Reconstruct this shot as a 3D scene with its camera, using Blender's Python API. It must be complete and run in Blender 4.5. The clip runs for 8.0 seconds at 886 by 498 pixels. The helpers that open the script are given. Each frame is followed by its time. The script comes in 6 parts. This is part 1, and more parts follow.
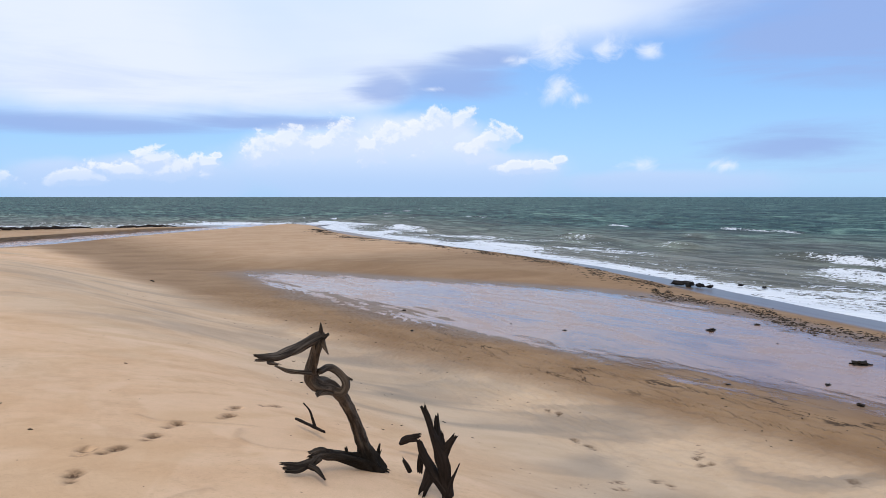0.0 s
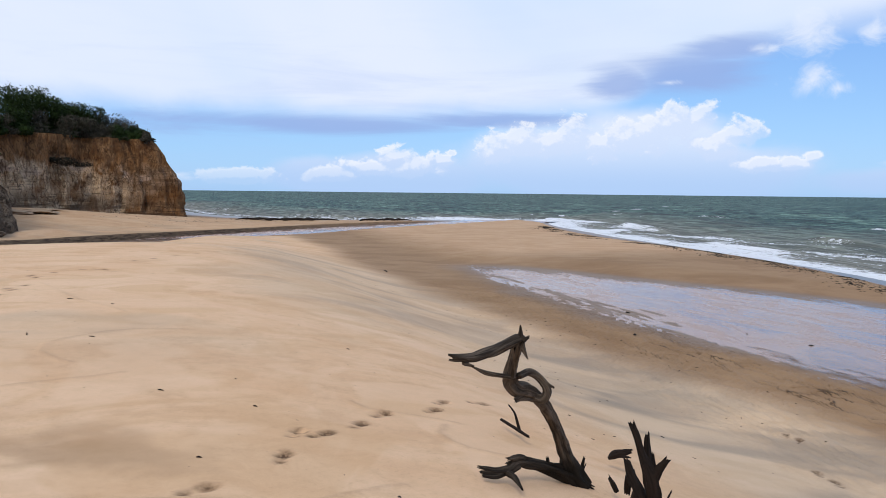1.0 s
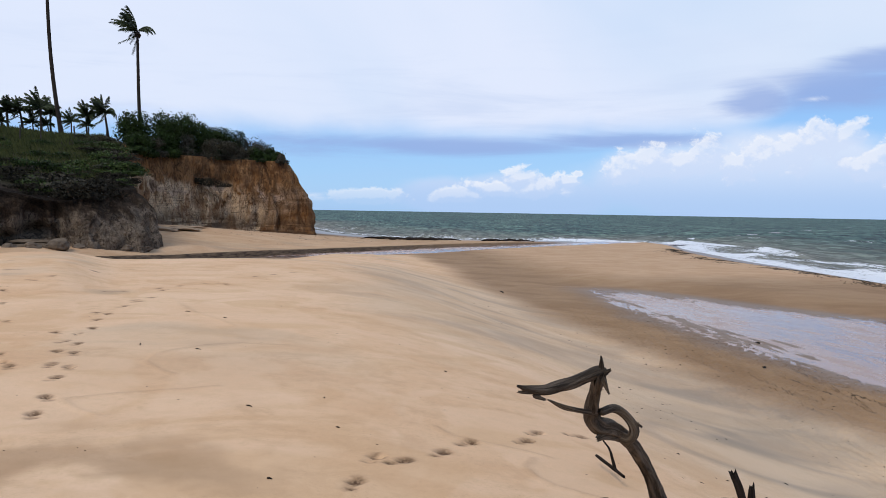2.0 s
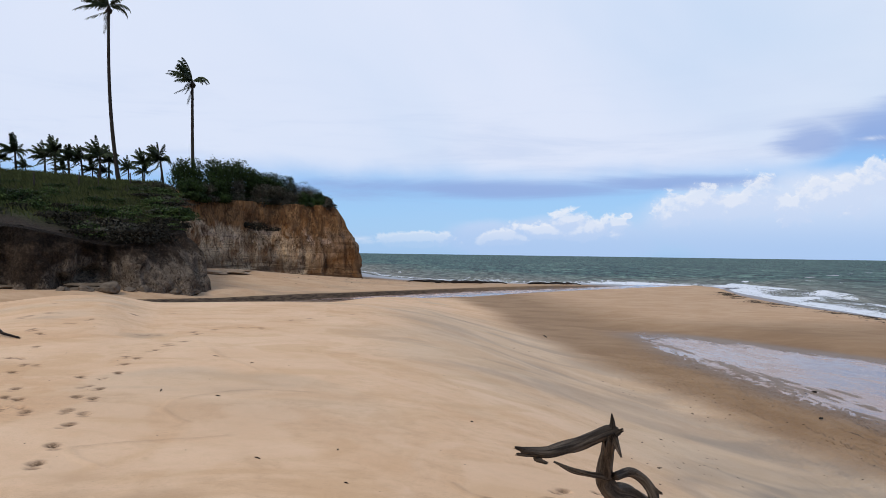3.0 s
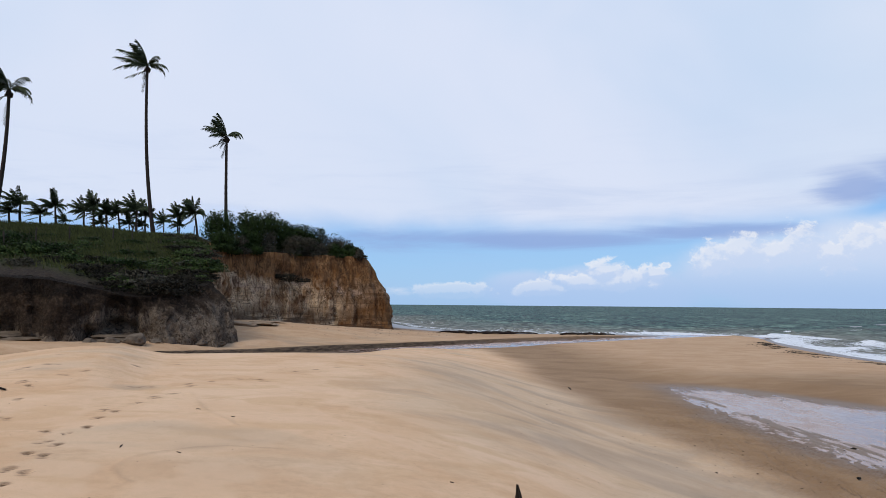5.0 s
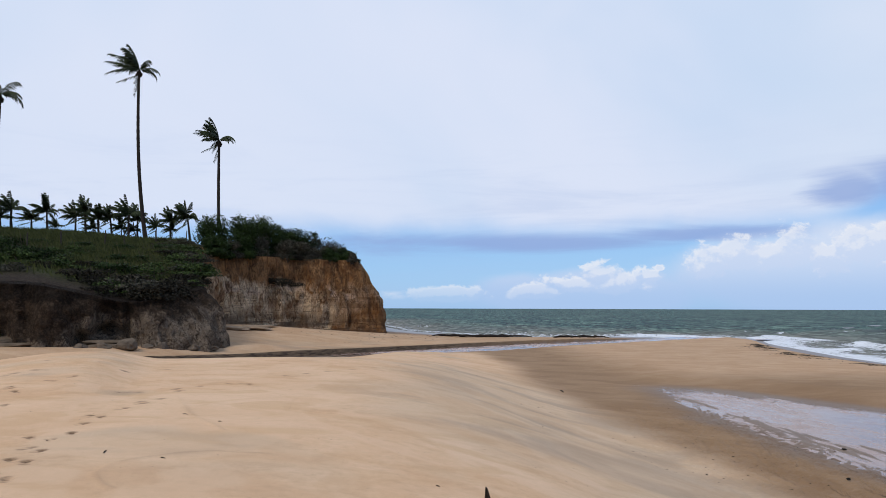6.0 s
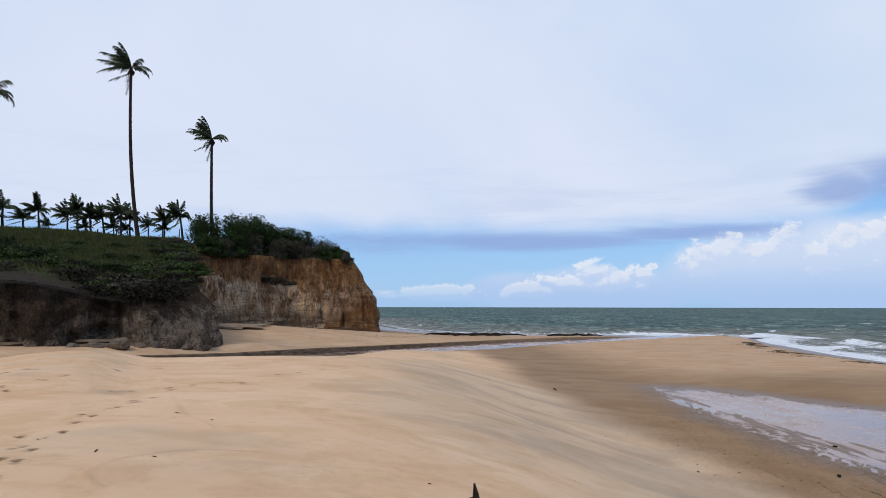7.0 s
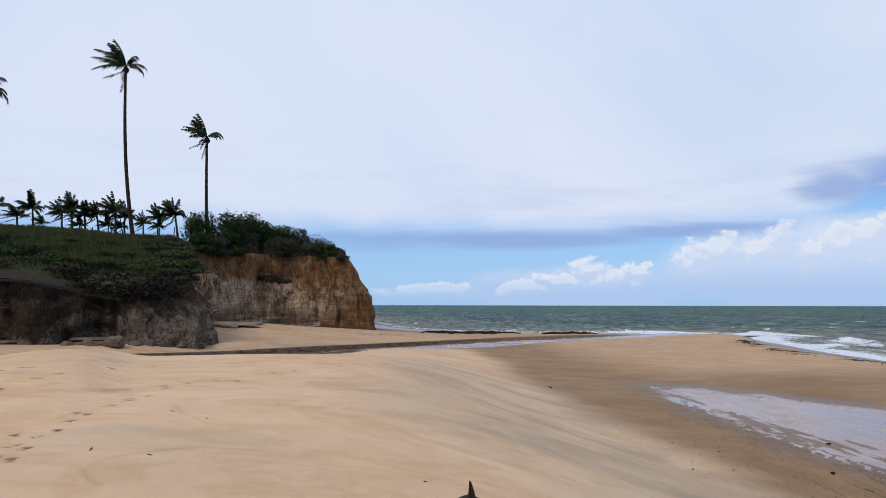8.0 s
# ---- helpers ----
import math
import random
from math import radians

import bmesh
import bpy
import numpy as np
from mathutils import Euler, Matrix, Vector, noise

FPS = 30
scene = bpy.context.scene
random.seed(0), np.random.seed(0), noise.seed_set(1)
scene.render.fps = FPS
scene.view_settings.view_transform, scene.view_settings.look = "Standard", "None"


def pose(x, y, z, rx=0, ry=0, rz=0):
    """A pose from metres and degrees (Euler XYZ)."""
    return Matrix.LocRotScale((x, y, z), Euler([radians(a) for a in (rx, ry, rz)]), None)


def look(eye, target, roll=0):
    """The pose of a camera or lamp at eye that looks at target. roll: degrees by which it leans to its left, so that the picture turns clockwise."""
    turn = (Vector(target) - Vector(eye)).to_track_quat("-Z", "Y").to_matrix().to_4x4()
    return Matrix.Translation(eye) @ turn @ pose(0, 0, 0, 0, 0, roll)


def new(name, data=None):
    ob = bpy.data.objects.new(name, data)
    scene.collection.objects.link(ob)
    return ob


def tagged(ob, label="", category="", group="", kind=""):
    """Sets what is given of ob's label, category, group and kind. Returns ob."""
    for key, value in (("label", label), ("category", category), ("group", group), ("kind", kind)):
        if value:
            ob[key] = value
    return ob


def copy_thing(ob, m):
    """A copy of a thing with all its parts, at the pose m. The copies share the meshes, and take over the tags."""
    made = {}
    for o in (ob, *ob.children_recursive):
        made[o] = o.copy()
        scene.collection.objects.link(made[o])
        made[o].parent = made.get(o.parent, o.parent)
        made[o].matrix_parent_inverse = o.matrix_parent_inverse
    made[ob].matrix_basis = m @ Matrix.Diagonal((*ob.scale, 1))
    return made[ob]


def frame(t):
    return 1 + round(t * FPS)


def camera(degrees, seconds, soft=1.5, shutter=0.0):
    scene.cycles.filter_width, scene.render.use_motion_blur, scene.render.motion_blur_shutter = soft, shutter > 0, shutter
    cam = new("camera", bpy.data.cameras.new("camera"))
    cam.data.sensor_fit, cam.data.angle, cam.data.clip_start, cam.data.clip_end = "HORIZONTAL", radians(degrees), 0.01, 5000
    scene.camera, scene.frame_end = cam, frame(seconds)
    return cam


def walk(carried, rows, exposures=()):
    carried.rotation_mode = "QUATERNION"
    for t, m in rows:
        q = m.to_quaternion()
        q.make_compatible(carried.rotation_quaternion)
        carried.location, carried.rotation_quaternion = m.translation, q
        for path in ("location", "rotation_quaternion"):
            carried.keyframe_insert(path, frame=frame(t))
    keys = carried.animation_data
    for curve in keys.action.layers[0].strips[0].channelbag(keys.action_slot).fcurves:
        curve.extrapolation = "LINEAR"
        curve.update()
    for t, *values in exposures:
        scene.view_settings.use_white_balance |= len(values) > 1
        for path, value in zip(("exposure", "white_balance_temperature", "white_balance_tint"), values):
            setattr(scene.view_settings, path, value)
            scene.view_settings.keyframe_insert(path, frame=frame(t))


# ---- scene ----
import functools

cam = camera(61.3, 8.0, 0.75)
PATH = [
    (0, (0.509, -0.854, 3.334), (0.257, 1.125, 3.194), -0.0),
    (0.5, (0.534, -0.755, 3.316), (-0.043, 1.154, 3.172), 0.2),
    (1, (0.549, -0.567, 3.321), (-0.281, 1.247, 3.17), 0.6),
    (1.5, (0.61, -0.395, 3.304), (-0.399, 1.326, 3.16), 0.9),
    (3, (0.679, 0.104, 3.307), (-0.547, 1.684, 3.32), 0.8),
    (3.5, (0.749, 0.295, 3.291), (-0.511, 1.847, 3.344), 0.8),
    (4, (0.814, 0.518, 3.275), (-0.471, 2.048, 3.367), 0.7),
    (4.5, (0.808, 0.69, 3.252), (-0.489, 2.208, 3.372), 0.7),
    (5, (0.796, 0.853, 3.254), (-0.502, 2.367, 3.402), 0.5),
    (6.5, (0.869, 0.923, 3.246), (-0.412, 2.45, 3.404), 0.1),
    (7, (0.869, 0.925, 3.244), (-0.404, 2.46, 3.398), 0.1),
    (7.5, (0.867, 0.931, 3.241), (-0.4, 2.471, 3.392), 0.0),
    (8, (0.871, 0.921, 3.244), (-0.393, 2.464, 3.393), 0.1),
]
walk(cam, [(t, look(eye, goal, roll)) for t, eye, goal, roll in PATH],
     [(0, 0.10), (1.0, 0.06), (1.7, 0.02), (3.0, -0.06), (5.0, -0.10), (8.0, -0.10)])

# ---------------------------------------------------------------- node helpers


class Nodes:
    """Short ways to add shader nodes to one tree."""

    def __init__(self, tree):
        self.t = tree
        self.n = tree.nodes
        self.l = tree.links

    def put(self, sock, v):
        if isinstance(v, bpy.types.NodeSocket):
            self.l.new(v, sock)
        elif v is not None:
            if isinstance(v, (tuple, list)) and len(v) == 3 and len(sock.default_value) == 4:
                v = (*v, 1)
            sock.default_value = v

    def m(self, op, a, b=None, c=None, clamp=False):
        n = self.n.new("ShaderNodeMath")
        n.operation, n.use_clamp = op, clamp
        for s, v in zip(n.inputs, (a, b, c)):
            self.put(s, v)
        return n.outputs[0]

    def mix(self, f, a, b, mode="MIX"):
        n = self.n.new("ShaderNodeMix")
        n.data_type, n.blend_type = "RGBA", mode
        self.put(n.inputs[0], f)
        self.put(n.inputs[6], a)
        self.put(n.inputs[7], b)
        return n.outputs[2]

    def noise(self, scale, detail=4, rough=0.55, vec=None, warp=0.0, out=0):
        n = self.n.new("ShaderNodeTexNoise")
        n.inputs["Scale"].default_value = scale
        n.inputs["Detail"].default_value = detail
        n.inputs["Roughness"].default_value = rough
        n.inputs["Distortion"].default_value = warp
        self.put(n.inputs["Vector"], vec)
        return n.outputs[out]

    def step(self, v, lo, hi, a=0.0, b=1.0, kind="SMOOTHSTEP"):
        n = self.n.new("ShaderNodeMapRange")
        n.interpolation_type = kind
        self.put(n.inputs[0], v)
        for k, x in zip((1, 2, 3, 4), (lo, hi, a, b)):
            self.put(n.inputs[k], x)
        return n.outputs[0]

    def attr(self, name):
        n = self.n.new("ShaderNodeAttribute")
        n.attribute_name = name
        return n.outputs["Fac"]

    def place(self, scale=(1, 1, 1), turn=0.0, src="pos"):
        if src == "pos":
            v = self.n.new("ShaderNodeNewGeometry").outputs["Position"]
        else:
            v = self.n.new("ShaderNodeTexCoord").outputs["Object"]
        r = self.n.new("ShaderNodeMapping")
        self.put(r.inputs["Vector"], v)
        r.inputs["Rotation"].default_value = (0, 0, turn)
        g = self.n.new("ShaderNodeMapping")
        self.put(g.inputs["Vector"], r.outputs[0])
        g.inputs["Scale"].default_value = scale
        return g.outputs[0]

    def bump(self, h, strength, dist, under=None):
        n = self.n.new("ShaderNodeBump")
        n.inputs["Strength"].default_value = strength
        n.inputs["Distance"].default_value = dist
        self.put(n.inputs["Height"], h)
        self.put(n.inputs["Normal"], under)
        return n.outputs[0]

    def island(self):
        return self.n.new("ShaderNodeNewGeometry").outputs["Random Per Island"]

    def own(self):
        return self.n.new("ShaderNodeObjectInfo").outputs["Random"]


# ---------------------------------------------------------------- sky and sun

SUN_EL, SUN_AZ = radians(48), radians(172)      # over the land, behind the cloud sheet

world = bpy.data.worlds.new("world")
scene.world = world
world.use_nodes = True
wt = world.node_tree
wt.nodes.clear()
W = Nodes(wt)
out = wt.nodes.new("ShaderNodeOutputWorld")
bg = wt.nodes.new("ShaderNodeBackground")
wt.links.new(bg.outputs[0], out.inputs[0])
sky = wt.nodes.new("ShaderNodeTexSky")
sky.sky_type = "NISHITA"
sky.sun_disc = False
sky.sun_elevation = SUN_EL
sky.sun_rotation = SUN_AZ
sky.air_density, sky.dust_density, sky.ozone_density = 1.0, 0.6, 2.0
SKY = 0.15

co = wt.nodes.new("ShaderNodeTexCoord").outputs["Generated"]
sep = wt.nodes.new("ShaderNodeSeparateXYZ")
wt.links.new(co, sep.inputs[0])
az = W.m("ARCTAN2", sep.outputs[0], sep.outputs[1])
el = sep.outputs[2]
# cloud space: bearing and height above the sea line
flat = wt.nodes.new("ShaderNodeCombineXYZ")
W.put(flat.inputs[0], az)
W.put(flat.inputs[1], el)
flat = flat.outputs[0]


def stretched(v, sx, sy):
    n = wt.nodes.new("ShaderNodeMapping")
    W.put(n.inputs["Vector"], v)
    n.inputs["Scale"].default_value = (sx, sy, 1)
    return n.outputs[0]


def blobs(rows, da=0.0, de=0.0):
    """Height of a set of rounded lumps: bearing, height, half width, half height."""
    top = None
    for a0, e0, w0, h0 in rows:
        dx = W.m("MULTIPLY_ADD", az, 1 / w0, (da - a0) / w0)
        dy = W.m("MULTIPLY_ADD", el, 1 / h0, (de - e0) / h0)
        d = W.m("SQRT", W.m("MULTIPLY_ADD", dx, dx, W.m("MULTIPLY", dy, dy)))
        top = d if top is None else W.m("MINIMUM", top, d)
    return W.m("SUBTRACT", 1.0, top)


soft = W.noise(5, 5, 0.55, stretched(flat, 1, 1.7), 0.3)
wide = W.noise(1.6, 4, 0.5, stretched(flat, 1, 1.6), 0.4)
streak = W.noise(3.0, 6, 0.6, stretched(flat, 1, 8.0), 0.5)

blue = W.mix(1.0, sky.outputs[0], (SKY, SKY, SKY), "MULTIPLY")
blue = W.mix(W.step(el, 0.0, 0.26), W.mix(0.8, blue, (0.27, 0.55, 0.95)), W.mix(0.8, blue, (0.19, 0.40, 0.87)))

# the high sheet: level over the land, its border climbing towards the open sea
border = W.m("ADD", 0.100, W.step(az, -0.24, -0.12, 0.0, 0.062))
border = W.m("ADD", border, W.step(az, -0.12, 0.35, 0.0, 0.085, "LINEAR"))
border = W.m("ADD", border, W.m("MULTIPLY", W.m("SUBTRACT", soft, 0.5), 0.05))
over = W.m("SUBTRACT", el, border)
veil = W.step(over, -0.022, 0.030)
veil = W.m("MULTIPLY", veil, W.step(az, 0.02, 0.45, 1.0, 0.55))
veil_col = W.mix(W.step(wide, 0.35, 0.65), (0.595, 0.735, 0.955), (0.750, 0.822, 0.995))
veil_col = W.mix(W.m("MULTIPLY", W.step(streak, 0.45, 0.70), W.step(over, 0.16, 0.03, 0.0, 0.5)), veil_col, (0.55, 0.66, 0.90))
veil_col = W.mix(W.step(az, 0.0, 0.35, 0.0, 0.7), veil_col, (0.44, 0.56, 0.86))
veil_col = W.mix(W.step(az, -0.12, -0.40, 0.35, 0.0), veil_col, (0.78, 0.85, 0.98))
col = W.mix(veil, blue, veil_col)

# grey-blue bands and patches under the sheet
BANDS = [
    (-0.60, 0.087, 0.29, 0.017), (-0.36, 0.093, 0.18, 0.012), (-0.122, 0.148, 0.10, 0.030), (-0.07, 0.178, 0.083, 0.018), (-0.198, 0.143, 0.06, 0.024),
    (0.319, 0.062, 0.14, 0.030), (0.344, 0.193, 0.20, 0.07),
]
band = W.m("ADD", blobs(BANDS), W.m("MULTIPLY", W.m("SUBTRACT", streak, 0.5), 1.9))
col = W.mix(W.step(band, -0.10, 0.70, 0.0, 0.82), col, (0.305, 0.430, 0.765))
col = W.mix(W.m("MULTIPLY", W.step(streak, 0.46, 0.70), W.m("MULTIPLY", W.step(el, 0.12, 0.04), W.step(az, 0.0, 0.25, 0.1, 0.4))), col, (0.43, 0.56, 0.87))

# soft bodies of the heaped clouds, sinking into haze
BODIES = [(-0.235, 0.036, 0.20, 0.060), (-0.07, 0.029, 0.14, 0.044), (-0.528, 0.018, 0.20, 0.034), (0.142, 0.018, 0.18, 0.022), (-0.15, 0.07, 0.13, 0.045)]
body = W.m("ADD", blobs(BODIES), W.m("MULTIPLY", W.m("SUBTRACT", soft, 0.5), 1.3))
body_col = W.mix(W.step(el, 0.005, 0.085), (0.44, 0.61, 0.91), (0.69, 0.785, 0.97))
col = W.mix(W.step(body, -0.05, 0.45, 0.0, 0.92), col, body_col)

# crisp lit heads of the heaps, and loose wisps
HEAPS = [
    (-0.358, 0.061, 0.030, 0.026), (-0.326, 0.070, 0.032, 0.026), (-0.293, 0.068, 0.030, 0.024), (-0.260, 0.078, 0.035, 0.029), (-0.227, 0.063, 0.030, 0.024),
    (-0.197, 0.073, 0.035, 0.027), (-0.163, 0.078, 0.035, 0.029), (-0.133, 0.095, 0.035, 0.027), (-0.103, 0.098, 0.026, 0.020), (-0.077, 0.063, 0.038, 0.021),
    (-0.055, 0.075, 0.030, 0.021), (-0.038, 0.079, 0.017, 0.014), (-0.028, 0.038, 0.033, 0.012), (0.005, 0.039, 0.026, 0.010), (0.028, 0.047, 0.014, 0.009),
    (-0.495, 0.046, 0.033, 0.017), (-0.531, 0.033, 0.041, 0.015), (-0.572, 0.022, 0.054, 0.013), (-0.469, 0.033, 0.047, 0.017), (-0.435, 0.044, 0.023, 0.011),
    (-0.419, 0.053, 0.011, 0.006), (-0.696, 0.019, 0.060, 0.012),
]
WISPS = [(0.128, 0.041, 0.023, 0.008), (0.234, 0.039, 0.017, 0.007), (-0.764, 0.017, 0.02, 0.007), (0.022, 0.189, 0.035, 0.025), (0.083, 0.187, 0.026, 0.015), (0.139, 0.180, 0.018, 0.010), (0.022, 0.137, 0.027, 0.017), (0.049, 0.125, 0.013, 0.010), (-0.035, 0.175, 0.018, 0.007), (-0.141, 0.140, 0.017, 0.004)]


def puffs(da, de):
    v = wt.nodes.new("ShaderNodeMapping")
    W.put(v.inputs["Vector"], flat)
    v.inputs["Location"].default_value = (da, de * 1.2, 0)
    v.inputs["Scale"].default_value = (1, 1.2, 1)
    big = W.noise(22, 4, 0.55, v.outputs[0], 0.5)
    small = W.noise(70, 5, 0.62, v.outputs[0], 0.4)
    n = W.m("ADD", W.m("MULTIPLY", W.m("SUBTRACT", big, 0.5), 1.9), W.m("MULTIPLY", W.m("SUBTRACT", small, 0.5), 1.0))
    return W.m("ADD", blobs(HEAPS, da, de), n)


here, sunward = puffs(0.0, 0.0), puffs(-0.004, 0.008)
lit = W.step(W.m("SUBTRACT", here, sunward), -0.10, 0.42)
inner = W.step(here, 0.55, 0.05)
lit = W.m("MULTIPLY", lit, W.m("ADD", 0.60, W.m("MULTIPLY", inner, 0.40)))
cover = W.m("MULTIPLY", W.step(here, -0.02, 0.34), W.m("ADD", 0.40, W.m("MULTIPLY", lit, 0.60)))
cover = W.m("MULTIPLY", cover, W.step(el, 0.008, 0.045, 0.40, 1.0))
col = W.mix(cover, col, W.mix(lit, (0.62, 0.72, 0.94), (0.92, 0.94, 0.99)))
torn = W.noise(26, 6, 0.62, stretched(flat, 1, 1.5), 0.8)
wisp = W.m("ADD", blobs(WISPS), W.m("MULTIPLY", W.m("SUBTRACT", torn, 0.5), 3.0))
col = W.mix(W.step(wisp, -0.35, 1.30, 0.0, 0.85), col, (0.76, 0.83, 0.97))
# pale band right over the sea
col = W.mix(W.step(el, 0.04, 0.0, 0.0, 0.25), col, (0.44, 0.62, 0.91))
W.put(bg.inputs[0], col)
bg.inputs[1].default_value = 1.0

sun = bpy.data.lights.new("sun", "SUN")
sun.energy, sun.angle, sun.color = 1.7, radians(16), (1.0, 0.94, 0.86)
sun_ob = new("sun", sun)
sun_ob.matrix_world = look((40 * math.sin(SUN_AZ), 40 * math.cos(SUN_AZ), 50), (40 * math.sin(SUN_AZ) - math.sin(SUN_AZ) * math.cos(SUN_EL), 40 * math.cos(SUN_AZ) - math.cos(SUN_AZ) * math.cos(SUN_EL), 50 - math.sin(SUN_EL)))

# ---------------------------------------------------------------- materials


def material(name):
    m = bpy.data.materials.new(name)
    m.use_nodes = True
    g = Nodes(m.node_tree)
    b = m.node_tree.nodes["Principled BSDF"]
    return m, g, b


def sand_material():
    m, g, b = material("sand")
    wet = g.attr("wet")
    damp = g.attr("damp")
    p = g.place()
    fine = g.noise(260, 3, 0.7, p)
    mid = g.noise(9, 5, 0.6, p)
    blown = g.place((0.75, 1.0, 1), -0.5)
    big = g.noise(0.55, 5, 0.6, blown, 0.8)
    drift = g.noise(0.30, 3, 0.52, g.place((0.75, 1.0, 1), -0.8), 0.8)
    dry = g.mix(g.step(big, 0.35, 0.68), (0.640, 0.395, 0.222), (0.720, 0.485, 0.300))
    dry = g.mix(g.step(mid, 0.42, 0.75, 0.0, 0.36), dry, (0.52, 0.34, 0.19))
    mott = g.noise(3.0, 7, 0.68, blown, 0.6)
    dry = g.mix(g.step(mott, 0.48, 0.66, 0.0, 0.34), dry, (0.50, 0.310, 0.170))
    dry = g.mix(g.step(g.noise(42, 4, 0.6, p), 0.54, 0.70, 0.0, 0.28), dry, (0.38, 0.235, 0.13))
    # level, paler patches where the last water dried
    pan = g.noise(0.42, 4, 0.5, g.place((0.8, 1.0, 1), 0.3), 1.6)
    dry = g.mix(g.step(pan, 0.50, 0.56, 0.0, 0.38), dry, (0.745, 0.510, 0.325))
    flow = g.noise(0.8, 4, 0.55, g.place((0.7, 1.1, 1), -0.8), 1.2)
    dry = g.mix(g.step(flow, 0.52, 0.64, 0.0, 0.42), dry, (0.56, 0.340, 0.172))
    # grey heavy-mineral streaks drawn out along the shore
    mineral = g.attr("mineral")
    dry = g.mix(g.m("MULTIPLY", mineral, 0.46), dry, (0.50, 0.395, 0.270))
    grey = g.m("MULTIPLY", g.step(drift, 0.44, 0.64), mineral)
    dry = g.mix(g.m("MULTIPLY", grey, 0.42), dry, (0.190, 0.165, 0.132))
    thin = g.noise(0.42, 3, 0.50, g.place((0.70, 1.2, 1), -0.7), 1.0)
    dry = g.mix(g.m("MULTIPLY", g.m("MULTIPLY", g.step(thin, 0.52, 0.68), mineral), 0.48), dry, (0.185, 0.165, 0.138))
    # footprints: churned sand, with the shade of the hollows painted dark
    dry = g.mix(g.m("MULTIPLY", g.attr("trod_shade"), g.step(g.noise(38, 4, 0.6, p), 0.36, 0.56, 0.65, 1.0)), dry, (0.095, 0.052, 0.028))
    wetc = g.mix(g.step(big, 0.3, 0.7), (0.25, 0.145, 0.072), (0.33, 0.205, 0.110))
    col = g.mix(damp, dry, wetc)
    # small erosion ledges in the damp slope, following the shore, their shadow lines painted dark
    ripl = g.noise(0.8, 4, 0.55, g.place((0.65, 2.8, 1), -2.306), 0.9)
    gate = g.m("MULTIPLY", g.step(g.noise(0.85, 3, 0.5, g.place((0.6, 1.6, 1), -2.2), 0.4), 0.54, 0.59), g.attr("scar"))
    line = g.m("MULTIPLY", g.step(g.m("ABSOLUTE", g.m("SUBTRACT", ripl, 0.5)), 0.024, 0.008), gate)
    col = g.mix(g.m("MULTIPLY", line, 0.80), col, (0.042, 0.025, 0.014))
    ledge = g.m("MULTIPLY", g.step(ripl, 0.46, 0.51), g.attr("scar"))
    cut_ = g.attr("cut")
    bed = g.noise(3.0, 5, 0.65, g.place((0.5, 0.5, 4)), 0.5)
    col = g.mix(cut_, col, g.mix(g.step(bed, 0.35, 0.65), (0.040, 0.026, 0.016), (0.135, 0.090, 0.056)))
    col = g.mix(wet, col, (0.110, 0.064, 0.036))
    col = g.mix(g.step(fine, 0.3, 0.75, 0.0, 0.30), col, g.mix(1.0, col, (0.45, 0.42, 0.40), "MULTIPLY"))
    g.put(b.inputs["Base Color"], col)
    rough = g.m("SUBTRACT", 0.93, g.m("ADD", g.m("MULTIPLY", damp, 0.15), g.m("MULTIPLY", wet, 0.50)))
    g.put(b.inputs["Roughness"], rough)
    g.put(b.inputs["Specular IOR Level"], g.m("ADD", 0.1, g.m("MULTIPLY", wet, 0.45)))
    h = g.m("ADD", g.m("MULTIPLY", fine, 0.25), g.m("MULTIPLY", mid, 0.75))
    n = g.bump(ledge, 0.7, 0.07)
    n = g.bump(g.m("MULTIPLY", h, g.m("SUBTRACT", 1.0, g.m("MULTIPLY", wet, 0.8))), 0.35, 0.012, n)
    g.put(b.inputs["Normal"], n)
    return m


